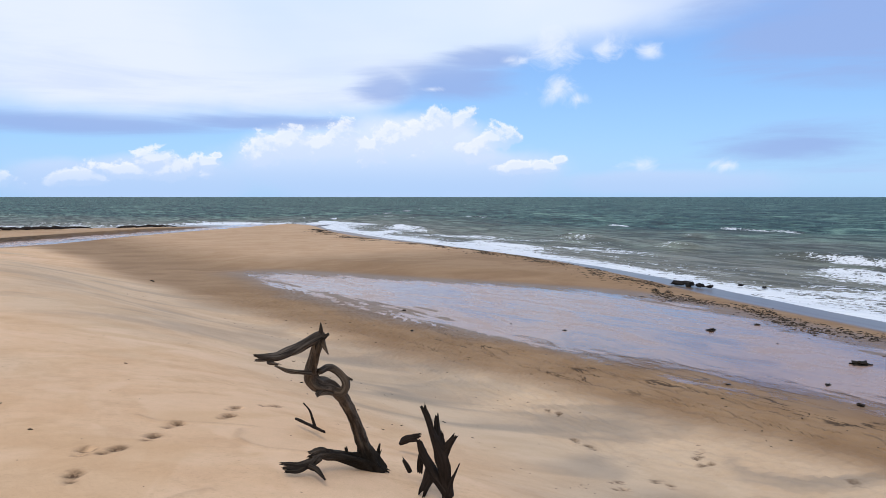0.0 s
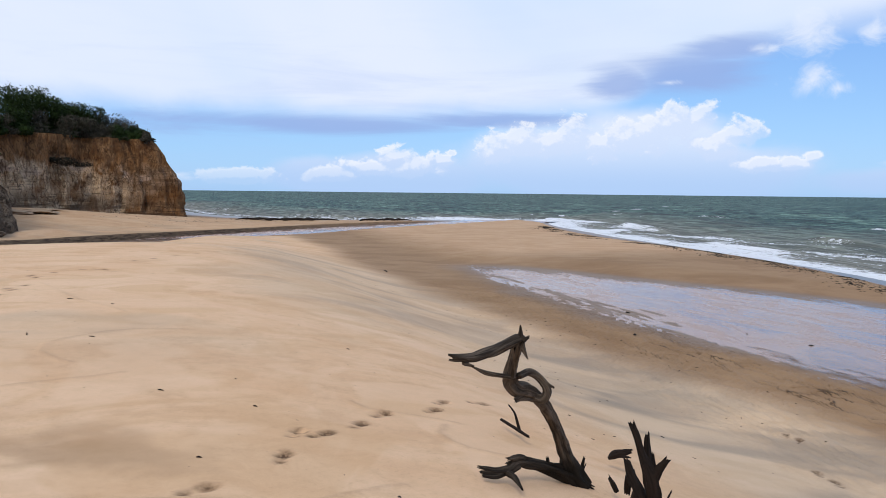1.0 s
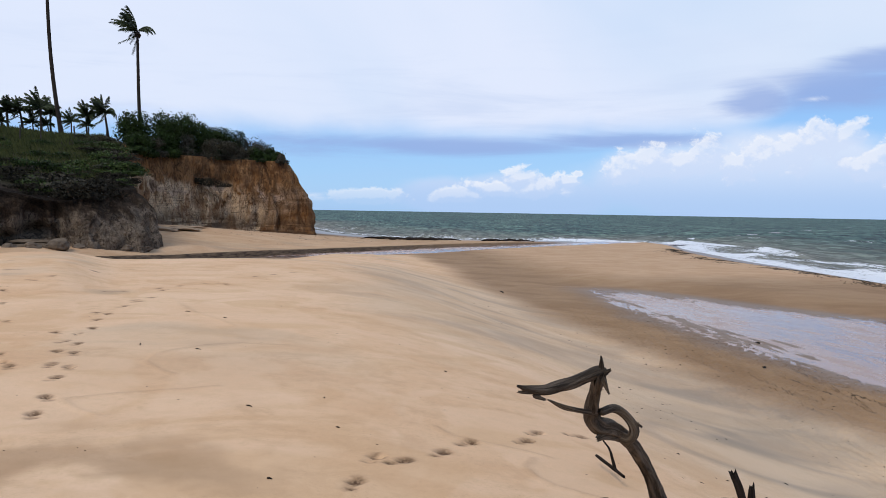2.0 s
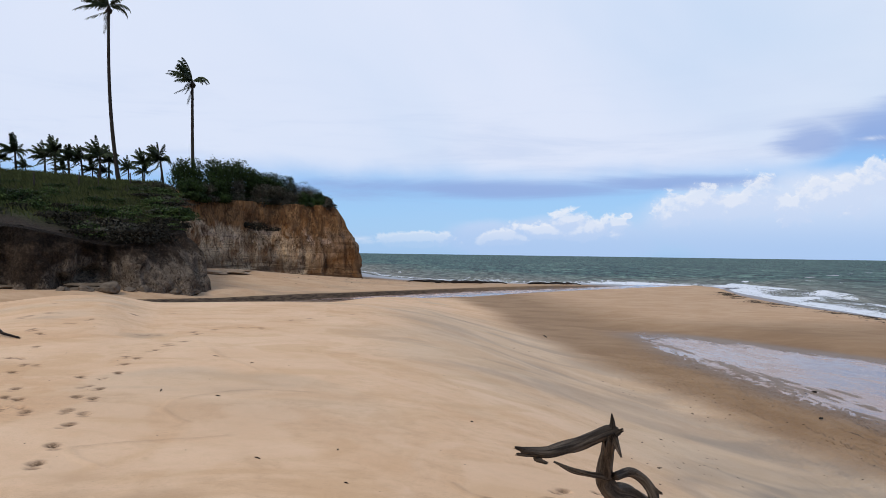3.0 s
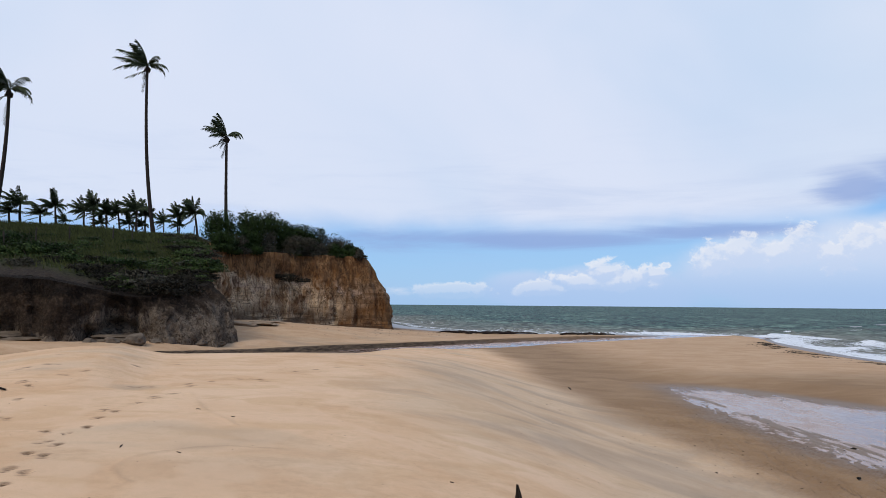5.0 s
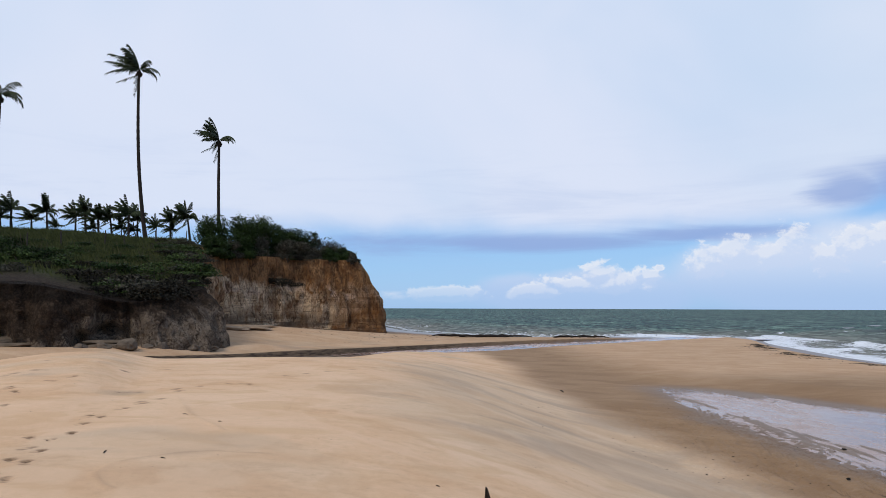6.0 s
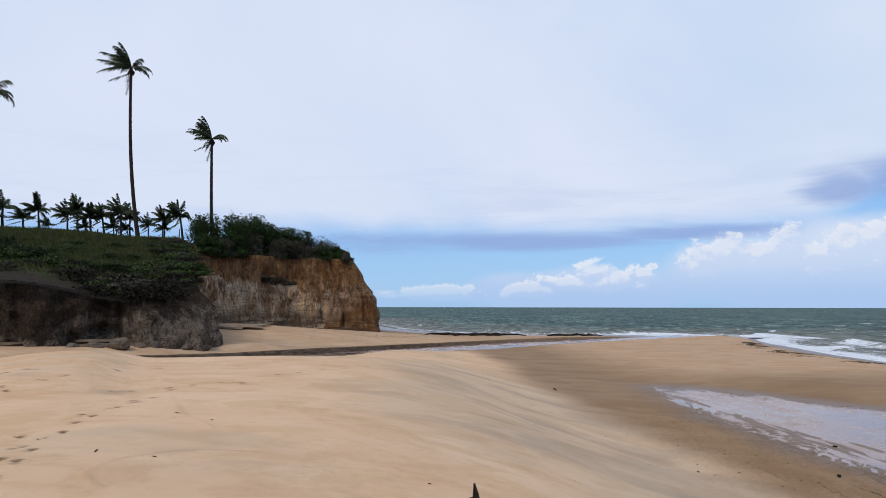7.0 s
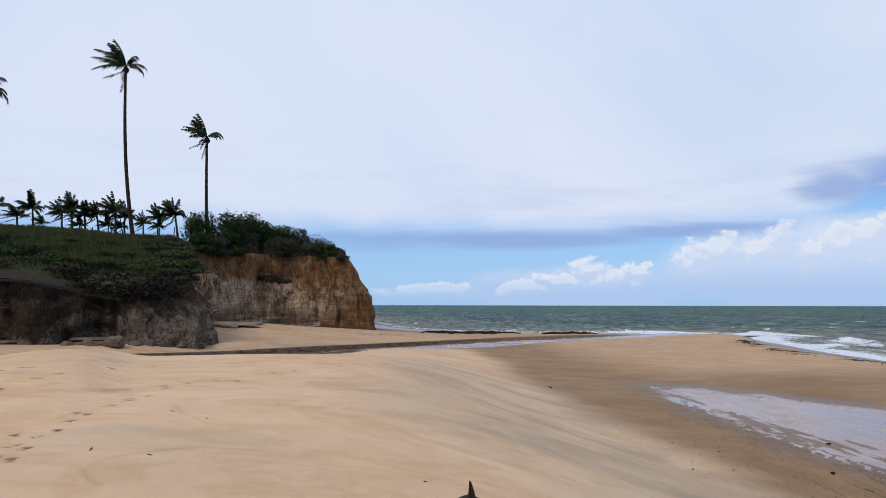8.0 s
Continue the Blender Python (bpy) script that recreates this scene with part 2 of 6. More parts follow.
def sea_material():
    m, g, b = material("sea_water")
    foam_a = g.attr("foam")
    murk = g.attr("murk")
    p = g.place()
    lace = g.noise(2.6, 7, 0.68, p, 1.2)
    lace2 = g.noise(0.8, 5, 0.6, g.place((0.35, 1.4, 1), -2.306), 0.8)
    f = g.m("ADD", foam_a, g.m("MULTIPLY", g.m("SUBTRACT", g.m("ADD", g.m("MULTIPLY", lace, 0.6), g.m("MULTIPLY", lace2, 0.4)), 0.5), 3.8))
    f = g.step(f, 0.58, 0.82)
    f = g.m("MULTIPLY", f, g.step(foam_a, 0.02, 0.15))
    deep = g.mix(g.noise(0.05, 4, 0.6, p), (0.150, 0.245, 0.178), (0.225, 0.330, 0.240))
    # darker wave faces painted into the water colour by noise, at several scales
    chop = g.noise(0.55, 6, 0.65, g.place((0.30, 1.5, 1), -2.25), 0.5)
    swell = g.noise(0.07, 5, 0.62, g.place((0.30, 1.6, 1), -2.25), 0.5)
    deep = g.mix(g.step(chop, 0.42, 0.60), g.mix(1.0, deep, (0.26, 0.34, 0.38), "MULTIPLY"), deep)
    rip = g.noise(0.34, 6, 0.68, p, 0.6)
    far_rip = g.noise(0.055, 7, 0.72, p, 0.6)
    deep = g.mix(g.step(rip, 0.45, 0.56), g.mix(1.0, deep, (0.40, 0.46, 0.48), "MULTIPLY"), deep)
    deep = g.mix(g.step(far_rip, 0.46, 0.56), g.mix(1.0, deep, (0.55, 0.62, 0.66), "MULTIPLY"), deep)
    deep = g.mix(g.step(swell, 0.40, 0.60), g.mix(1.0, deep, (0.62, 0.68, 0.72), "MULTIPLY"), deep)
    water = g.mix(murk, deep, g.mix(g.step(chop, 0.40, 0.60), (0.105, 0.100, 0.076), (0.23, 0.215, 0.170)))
    col = g.mix(f, water, (0.70, 0.71, 0.72))
    w1 = g.noise(0.9, 6, 0.62, g.place((0.45, 1.25, 1), -2.25), 0.4)
    w2 = g.noise(0.16, 4, 0.6, g.place((0.5, 1.3, 1), -2.2), 0.3)
    n = g.bump(w2, 0.9, 1.4)
    n = g.bump(w1, 0.9, 0.32, n)
    n = g.bump(lace, 0.35, 0.06, n)
    # wind-roughened water: only a share of the wave faces mirrors the sky
    m.node_tree.nodes.remove(b)
    body = m.node_tree.nodes.new("ShaderNodeBsdfDiffuse")
    gloss = m.node_tree.nodes.new("ShaderNodeBsdfGlossy")
    both = m.node_tree.nodes.new("ShaderNodeMixShader")
    g.put(body.inputs["Color"], col)
    g.put(gloss.inputs["Color"], (0.9, 0.9, 0.9))
    gloss.inputs["Roughness"].default_value = 0.15
    g.put(body.inputs["Normal"], n)
    g.put(gloss.inputs["Normal"], n)
    fre = m.node_tree.nodes.new("ShaderNodeFresnel")
    fre.inputs["IOR"].default_value = 1.33
    g.put(fre.inputs["Normal"], n)
    g.put(both.inputs[0], g.m("MULTIPLY", g.m("SUBTRACT", 1.0, f), g.m("MINIMUM", g.m("MULTIPLY", fre.outputs[0], 0.55), 0.115)))
    g.l.new(body.outputs[0], both.inputs[1])
    g.l.new(gloss.outputs[0], both.inputs[2])
    g.l.new(both.outputs[0], m.node_tree.nodes["Material Output"].inputs["Surface"])
    return m


def film_material():
    """Thin sheet of water lying on sand."""
    m, g, b = material("water_film")
    p = g.place()
    n1 = g.noise(1.1, 5, 0.6, g.place((0.6, 1.3, 1), -2.306), 0.8)
    n2 = g.noise(14, 4, 0.6, p)
    silt = g.noise(0.22, 5, 0.6, g.place((0.7, 1.2, 1), -2.306), 1.0)
    dull = g.step(silt, 0.40, 0.56)
    base = g.mix(g.step(n1, 0.35, 0.7), (0.20, 0.118, 0.088), (0.31, 0.190, 0.140))
    g.put(b.inputs["Base Color"], g.mix(dull, base, (0.33, 0.205, 0.150)))
    comb = g.noise(1.5, 7, 0.70, g.place((0.45, 1.5, 1), -2.306), 0.7)
    cover = g.m("ADD", g.attr("depth"), g.m("MULTIPLY", g.m("SUBTRACT", comb, 0.5), 2.6))
    g.put(b.inputs["Alpha"], g.step(cover, 0.05, 0.62))
    g.put(b.inputs["Roughness"], g.m("ADD", g.step(n1, 0.35, 0.7, 0.04, 0.2), g.m("MULTIPLY", dull, 0.16)))
    b.inputs["IOR"].default_value = 1.37
    n = g.bump(n1, 0.25, 0.05)
    n = g.bump(n2, 0.22, 0.012, n)
    g.put(b.inputs["Normal"], n)
    return m


def cliff_material():
    """Layered ochre clay: red-brown top, pale middle on one side, streaked rust below, dark foot."""
    m, g, b = material("clay_cliff")
    p = g.place()
    hgt = g.attr("layer")
    pale_a = g.attr("pale")
    runs = g.noise(1.0, 6, 0.62, g.place((1.25, 1.25, 0.34)), 0.7)
    beds = g.noise(1.0, 5, 0.60, g.place((0.14, 0.14, 2.0)), 0.5)
    blot = g.noise(0.45, 6, 0.62, p, 0.5)
    wide = g.noise(0.16, 3, 0.5, p, 0.3)
    fine = g.noise(5, 6, 0.68, p)
    edge = g.m("ADD", hgt, g.m("ADD", g.m("MULTIPLY", g.m("SUBTRACT", runs, 0.5), 0.22), g.m("ADD", g.m("MULTIPLY", g.m("SUBTRACT", blot, 0.5), 0.45), g.m("MULTIPLY", g.m("SUBTRACT", wide, 0.5), 0.55))))
    rust = g.mix(g.step(blot, 0.35, 0.65), (0.22, 0.092, 0.028), (0.37, 0.185, 0.072))
    brown = g.mix(g.step(beds, 0.40, 0.60), (0.200, 0.105, 0.050), (0.345, 0.200, 0.108))
    low = g.mix(g.step(wide, 0.44, 0.56), rust, brown)
    low = g.mix(g.step(runs, 0.52, 0.66, 0.0, 0.6), low, (0.120, 0.060, 0.028))
    top = g.mix(g.step(runs, 0.36, 0.62), (0.150, 0.068, 0.026), (0.315, 0.160, 0.066))
    pale = g.mix(g.step(runs, 0.34, 0.56), (0.36, 0.210, 0.104), (0.74, 0.540, 0.340))
    midc = g.mix(g.m("MULTIPLY", pale_a, g.step(blot, 0.34, 0.50)), low, pale)
    seam = g.m("MULTIPLY", g.step(g.m("ABSOLUTE", g.m("SUBTRACT", edge, 0.60)), 0.07, 0.03), g.step(blot, 0.46, 0.58, 0.0, 0.75))
    midc = g.mix(seam, midc, (0.53, 0.365, 0.255))
    col = g.mix(g.step(edge, 0.67, 0.75), midc, top)
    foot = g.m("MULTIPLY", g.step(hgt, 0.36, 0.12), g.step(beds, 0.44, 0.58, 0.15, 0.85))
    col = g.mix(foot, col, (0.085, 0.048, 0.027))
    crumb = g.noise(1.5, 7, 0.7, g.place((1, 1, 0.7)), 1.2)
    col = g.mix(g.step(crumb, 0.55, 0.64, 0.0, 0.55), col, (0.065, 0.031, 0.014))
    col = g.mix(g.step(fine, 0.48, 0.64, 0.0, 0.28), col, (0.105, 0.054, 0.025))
    # grooves here and cracks further down: crevice shade painted dark by noise
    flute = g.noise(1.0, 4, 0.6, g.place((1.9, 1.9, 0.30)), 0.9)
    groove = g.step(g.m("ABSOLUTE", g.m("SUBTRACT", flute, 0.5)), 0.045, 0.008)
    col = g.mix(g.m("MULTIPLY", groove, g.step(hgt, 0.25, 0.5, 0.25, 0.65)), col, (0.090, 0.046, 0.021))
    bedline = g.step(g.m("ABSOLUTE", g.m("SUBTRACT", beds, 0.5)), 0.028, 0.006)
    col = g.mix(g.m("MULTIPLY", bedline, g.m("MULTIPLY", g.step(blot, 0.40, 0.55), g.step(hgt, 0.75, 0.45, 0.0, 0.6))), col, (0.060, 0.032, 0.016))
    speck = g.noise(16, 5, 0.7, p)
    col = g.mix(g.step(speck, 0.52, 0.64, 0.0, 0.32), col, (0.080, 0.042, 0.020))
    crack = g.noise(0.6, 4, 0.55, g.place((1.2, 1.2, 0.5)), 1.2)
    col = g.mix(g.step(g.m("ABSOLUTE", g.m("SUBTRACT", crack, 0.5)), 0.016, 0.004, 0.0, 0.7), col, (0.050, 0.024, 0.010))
    g.put(b.inputs["Base Color"], col)
    b.inputs["Roughness"].default_value = 0.95
    b.inputs["Specular IOR Level"].default_value = 0.15
    n = g.bump(g.m("ADD", g.m("MULTIPLY", runs, 0.6), g.m("MULTIPLY", fine, 0.4)), 1.0, 0.8)
    g.put(b.inputs["Normal"], n)
    return m


def bluff_material():
    """Dark peaty top over grey, gullied clay."""
    m, g, b = material("grey_bluff")
    p = g.place()
    hgt = g.attr("layer")
    runs = g.noise(1.4, 6, 0.66, g.place((1.6, 1.6, 0.3)), 0.6)
    blot = g.noise(0.6, 6, 0.62, p, 0.6)
    fine = g.noise(8, 5, 0.65, p)
    edge = g.m("ADD", hgt, g.m("MULTIPLY", g.m("SUBTRACT", blot, 0.5), 0.9))
    grey = g.mix(g.step(g.m("ADD", g.m("MULTIPLY", runs, 0.5), g.m("MULTIPLY", fine, 0.5)), 0.38, 0.62), (0.165, 0.120, 0.083), (0.345, 0.262, 0.185))
    grey = g.mix(g.step(blot, 0.52, 0.70, 0.0, 0.6), grey, (0.150, 0.098, 0.058))
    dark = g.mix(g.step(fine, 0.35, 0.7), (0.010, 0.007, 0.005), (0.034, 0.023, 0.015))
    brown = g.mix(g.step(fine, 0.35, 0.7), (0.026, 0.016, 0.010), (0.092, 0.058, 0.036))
    # peat carries the brown down the left face, that side's shade painted in
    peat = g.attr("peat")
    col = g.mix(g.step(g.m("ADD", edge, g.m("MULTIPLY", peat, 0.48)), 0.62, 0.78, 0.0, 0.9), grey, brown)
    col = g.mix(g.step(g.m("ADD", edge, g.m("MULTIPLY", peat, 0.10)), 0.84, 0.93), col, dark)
    # crumbs and cracks: shade of the crevices painted dark by noise
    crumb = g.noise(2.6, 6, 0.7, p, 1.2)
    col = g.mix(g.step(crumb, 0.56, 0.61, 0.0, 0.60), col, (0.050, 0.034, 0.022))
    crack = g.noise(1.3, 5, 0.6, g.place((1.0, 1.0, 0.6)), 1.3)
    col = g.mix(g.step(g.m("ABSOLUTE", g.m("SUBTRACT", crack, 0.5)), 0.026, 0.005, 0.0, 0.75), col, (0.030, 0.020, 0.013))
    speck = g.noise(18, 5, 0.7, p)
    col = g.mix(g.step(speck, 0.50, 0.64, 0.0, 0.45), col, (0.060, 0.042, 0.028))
    g.put(b.inputs["Base Color"], col)
    b.inputs["Roughness"].default_value = 0.96
    b.inputs["Specular IOR Level"].default_value = 0.1
    n = g.bump(g.m("ADD", g.m("MULTIPLY", runs, 0.5), g.m("ADD", g.m("MULTIPLY", crumb, 0.5), g.m("MULTIPLY", fine, 0.3))), 1.0, 1.1)
    g.put(b.inputs["Normal"], n)
    return m


def hill_material():
    m, g, b = material("hill_turf")
    p = g.place()
    big = g.noise(0.25, 5, 0.6, p)
    fine = g.noise(5, 5, 0.7, p)
    col = g.mix(g.step(fine, 0.3, 0.7), (0.018, 0.022, 0.007), (0.050, 0.055, 0.018))
    soil = g.mix(g.step(fine, 0.3, 0.7), (0.014, 0.009, 0.006), (0.046, 0.031, 0.020))
    col = g.mix(g.m("MAXIMUM", g.attr("bare"), g.step(big, 0.60, 0.72, 0.0, 0.6)), col, soil)
    g.put(b.inputs["Base Color"], col)
    b.inputs["Roughness"].default_value = 0.95
    b.inputs["Specular IOR Level"].default_value = 0.15
    g.put(b.inputs["Normal"], g.bump(fine, 0.8, 0.15))
    return m


def wood_material(name, pale, dark, char):
    """Sea-worn timber: grain lines, cracks and darker charred or wet patches."""
    m, g, b = material(name)
    p = g.place(src="obj")
    along = m.node_tree.nodes.new("ShaderNodeCombineXYZ")
    for k, key in enumerate(("grain_a", "grain_b", "grain_l")):
        g.put(along.inputs[k], g.attr(key))
    g1 = g.noise(1.0, 7, 0.66, along.outputs[0], 0.5)
    g2 = g.noise(5, 5, 0.6, p, 0.4)
    fine = g.noise(130, 4, 0.65, p)
    col = g.mix(g.step(g1, 0.32, 0.72), dark, pale)
    col = g.mix(g.m("MAXIMUM", g.step(g2, 0.50, 0.70, 0.0, 0.40), g.attr("char")), col, char)
    col = g.mix(g.step(fine, 0.5, 0.75, 0.0, 0.4), col, char)
    g.put(b.inputs["Base Color"], col)
    b.inputs["Roughness"].default_value = 0.82
    b.inputs["Specular IOR Level"].default_value = 0.12
    n = g.bump(g.m("ADD", g.m("MULTIPLY", g1, 0.75), g.m("MULTIPLY", fine, 0.25)), 1.0, 0.03)
    g.put(b.inputs["Normal"], n)
    return m


def plain_material(name, a, c, scale=3.0, rough=0.9, bump=0.0, per="island"):
    """Two tones mixed by noise and by piece."""
    m, g, b = material(name)
    n = g.noise(scale, 4, 0.6, g.place())
    k = g.m("ADD", g.m("MULTIPLY", n, 0.7), g.m("MULTIPLY", g.island() if per == "island" else g.own(), 0.5))
    g.put(b.inputs["Base Color"], g.mix(g.step(k, 0.3, 0.85), a, c))
    b.inputs["Roughness"].default_value = rough
    b.inputs["Specular IOR Level"].default_value = 0.08
    if bump:
        g.put(b.inputs["Normal"], g.bump(n, 0.8, bump))
    return m


SAND = sand_material()
SEA = sea_material()
FILM = film_material()
CLIFF = cliff_material()
BLUFF = bluff_material()
HILL = hill_material()
DRIFT = wood_material("driftwood", (0.190, 0.142, 0.102), (0.034, 0.024, 0.017), (0.009, 0.007, 0.005))
BURNT = wood_material("charred_wood", (0.034, 0.023, 0.017), (0.013, 0.009, 0.007), (0.006, 0.005, 0.004))
LEAF = plain_material("shrub_leaf", (0.007, 0.014, 0.003), (0.028, 0.047, 0.011), 1.5, 0.6)
LEAF_GREY = plain_material("dry_shrub", (0.026, 0.024, 0.017), (0.075, 0.068, 0.048), 1.5, 0.8)
LEAF_DEAD = plain_material("dead_scrub", (0.008, 0.007, 0.005), (0.030, 0.026, 0.017), 1.5, 0.8)
LEAF_LIGHT = plain_material("creeper_leaf", (0.018, 0.030, 0.008), (0.058, 0.084, 0.022), 1.5, 0.6)
FROND = plain_material("palm_frond", (0.012, 0.017, 0.007), (0.048, 0.060, 0.024), 1.0, 0.5)
TRUNK = plain_material("palm_trunk", (0.015, 0.011, 0.009), (0.042, 0.032, 0.025), 4.0, 0.9, 0.05)
TWIG = plain_material("twig", (0.045, 0.034, 0.025), (0.11, 0.085, 0.062), 6.0, 0.9)
GRASS = plain_material("grass", (0.022, 0.028, 0.008), (0.066, 0.070, 0.022), 0.6, 0.8)
WEED = plain_material("seaweed", (0.010, 0.008, 0.006), (0.050, 0.034, 0.020), 4.0, 0.7)
STONE = plain_material("clay_boulder", (0.085, 0.064, 0.046), (0.26, 0.200, 0.145), 3.0, 0.95, 0.06)
SHELF = plain_material("sandy_clay", (0.10, 0.072, 0.047), (0.24, 0.175, 0.120), 2.0, 0.95, 0.06)
LEDGE = plain_material("pale_clay", (0.26, 0.18, 0.115), (0.46, 0.36, 0.26), 2.0, 0.95, 0.06)
DARKROCK = plain_material("dark_rock", (0.014, 0.012, 0.011), (0.050, 0.042, 0.036), 3.0, 0.7, 0.05)
POST = plain_material("fence_post", (0.022, 0.018, 0.014), (0.065, 0.054, 0.043), 5.0, 0.9)

# ---------------------------------------------------------------- plan of the beach

_r = np.random.RandomState(7)
_TAB = _r.rand(256, 256)


def vn(x, y, k=0):
    """Smooth value noise from 0 to 1."""
    x, y = np.asarray(x, float) + 17.3 * k, np.asarray(y, float) + 9.7 * k
    i, j = np.floor(x).astype(int), np.floor(y).astype(int)
    a, c = x - i, y - j
    a, c = a * a * (3 - 2 * a), c * c * (3 - 2 * c)
    t = lambda p, q: _TAB[p % 256, q % 256]
    return (t(i, j) * (1 - a) + t(i + 1, j) * a) * (1 - c) + (t(i, j + 1) * (1 - a) + t(i + 1, j + 1) * a) * c


def fbm(x, y, k=0, octaves=4, gain=0.5):
    s, w, tot = 0, 1.0, 0
    for o in range(octaves):
        s = s + w * vn(x * 2 ** o, y * 2 ** o, k + 3 * o)
        tot += w
        w *= gain
    return s / tot


def sm(v, lo, hi):
    t = np.clip((v - lo) / (hi - lo), 0, 1)
    return t * t * (3 - 2 * t)


@functools.lru_cache(maxsize=None)
def rounded(xs, ys, soft):
    """Fine table of a broken line whose corners are rounded off."""
    step = soft / 10
    g = np.arange(xs[0] - 4 * soft, xs[-1] + 4 * soft, step)
    k = np.exp(-0.5 * (np.arange(-30, 31) * step / (0.8 * soft)) ** 2)
    y = np.pad(np.interp(g, xs, ys), 30, mode="edge")
    return g, np.convolve(y, k / k.sum(), "valid")


def curve(v, xs, ys, soft=0.0):
    """Line through a few knots, rounded by soft."""
    if not soft:
        return np.interp(v, xs, ys)
    return np.interp(v, *rounded(xs, ys, soft))


def su(x, y):
    """Distance seaward of the beach crest, and distance along the shore."""
    return 0.742 * x + 0.67 * y, -0.67 * x + 0.742 * y


def wrack_s(u):
    return curve(u, (-60, 0, 6.5, 10.5, 14.3, 17.4, 23.6, 35, 46, 58, 70), (5, 14.2, 16.3, 17.6, 19, 20.4, 22.3, 24, 24.6, 27.8, 33), 2.0)


def water_s(u):
    return curve(u, (-60, 0, 8, 11.3, 15, 17.8, 25.5, 38, 53, 68, 80), (7, 16.8, 19.4, 20.6, 21.8, 23.3, 25.5, 27.5, 29.5, 32.5, 37), 2.5)


def pool_far_s(u):
    return curve(u, (-60, 6.6, 9.8, 13.5, 15.7, 19.2, 22.7, 26, 28, 31), (6, 16.2, 17.1, 18.2, 18.0, 16.4, 14.5, 12.9, 11.6, 9.4), 0.8)


def far_bank_x(y):
    return curve(y, (0, 16, 21, 24, 30, 44, 55, 68, 90), (-34, -33.3, -33.9, -35, -36.1, -36, -36, -34.5, -32), 1.0)


def far_shore_y(x):
    return curve(x, (-140, -72, -56, -47, -41, -35, -30), (130, 77, 70, 69, 77, 80, 74), 2.0)


POOL_Z = 0.30

# footprints: place and heading of each walker's line
TRAILS = [
    [(-4.42, 2.35), (-4.79, 2.64), (-5.36, 3.00), (-5.66, 3.30), (-6.21, 3.66), (-6.68, 3.95), (-7.24, 4.29), (-7.48, 4.60), (-8.03, 4.97), (-8.38, 5.35), (-8.87, 5.86), (-9.20, 6.30), (-9.53, 6.76), (-10.36, 7.57), (-10.69, 8.15)],
    [(-6.07, 2.99), (-6.30, 3.05), (-6.68, 3.19), (-6.85, 3.15), (-7.22, 3.38), (-8.33, 3.81), (-8.66, 4.22), (-9.40, 4.35), (-10.21, 4.89), (-11.34, 5.45), (-11.74, 5.49), (-12.30, 6.71), (-13.56, 8.25)],
    [(-13.81, 6.70), (-12.09, 6.27), (-10.72, 6.78)], [(-14.29, 9.59), (-13.74, 6.26)], [(-15.47, 7.54), (-15.76, 9.20)],
    [(-10.69, 8.76), (-10.11, 8.82), (-10.40, 8.95)], [(-11.25, 10.35), (-11.40, 11.06), (-11.59, 11.86), (-11.75, 12.68), (-12.21, 13.86), (-13.12, 15.63)],
    [(-2.03, 2.20), (-2.00, 2.83), (-2.21, 3.27), (-2.08, 3.35), (-2.03, 3.73), (-2.07, 4.11), (-1.90, 4.64), (-1.98, 4.98), (-1.81, 5.38)],
    [(1.25, 5.63), (1.79, 6.24), (1.11, 7.48), (0.95, 7.70), (0.81, 9.04)], [(2.38, 7.83), (2.30, 7.60)], [(3.77, 7.12), (4.22, 9.00)],
]
PRINTS = []
_p = random.Random(5)
for line in TRAILS:
    for i, (x, y) in enumerate(line):
        (xa, ya), (xb, yb) = line[max(0, i - 1)], line[min(len(line) - 1, i + 1)]
        way = math.atan2(yb - ya, xb - xa) + _p.uniform(-0.3, 0.3)
        PRINTS.append((x, y, way, _p.uniform(0.014, 0.026)))
        if line is not TRAILS[7] and _p.random() < 0.35:
            far = _p.uniform(0.16, 0.30)
            PRINTS.append((x + far * math.cos(way + 0.8), y + far * math.sin(way + 0.8), way + _p.uniform(-0.3, 0.3), _p.uniform(0.010, 0.020)))


def to_line(px, py, line):
    best = np.full(len(px), 1e9)
    p = np.array(line, float)
    for (x0, y0), (x1, y1) in zip(p[:-1], p[1:]):
        dx, dy = x1 - x0, y1 - y0
        t = np.clip(((px - x0) * dx + (py - y0) * dy) / (dx * dx + dy * dy), 0, 1)
        best = np.minimum(best, np.hypot(px - x0 - t * dx, py - y0 - t * dy))
    return best


# curved edges left by the last sheets of water that ran up the sand
SWASH = [
    [(-9.55, 7.06), (-8.42, 6.51), (-7.64, 6.15), (-7.12, 6.04), (-6.56, 5.87)],
    [(-5.2, 5.4), (-5.55, 5.11), (-5.70, 4.81), (-5.73, 4.51), (-5.67, 4.17), (-5.41, 3.90), (-5.07, 3.75), (-4.83, 3.72)],
    [(-4.2, 3.7), (-4.37, 3.39), (-4.55, 3.05), (-4.65, 2.69), (-4.39, 2.62), (-4.10, 2.59)],
    [(-1.65, 4.3), (-1.60, 4.07), (-1.44, 3.91), (-1.30, 3.87), (-1.17, 3.92), (-0.95, 4.0)],
    [(-2.42, 4.26), (-2.24, 4.15), (-2.06, 4.24), (-1.77, 4.41), (-1.61, 4.46)],
    [(-2.6, 1.7), (-2.2, 1.95), (-1.5, 2.4), (-1.25, 2.9)],
]


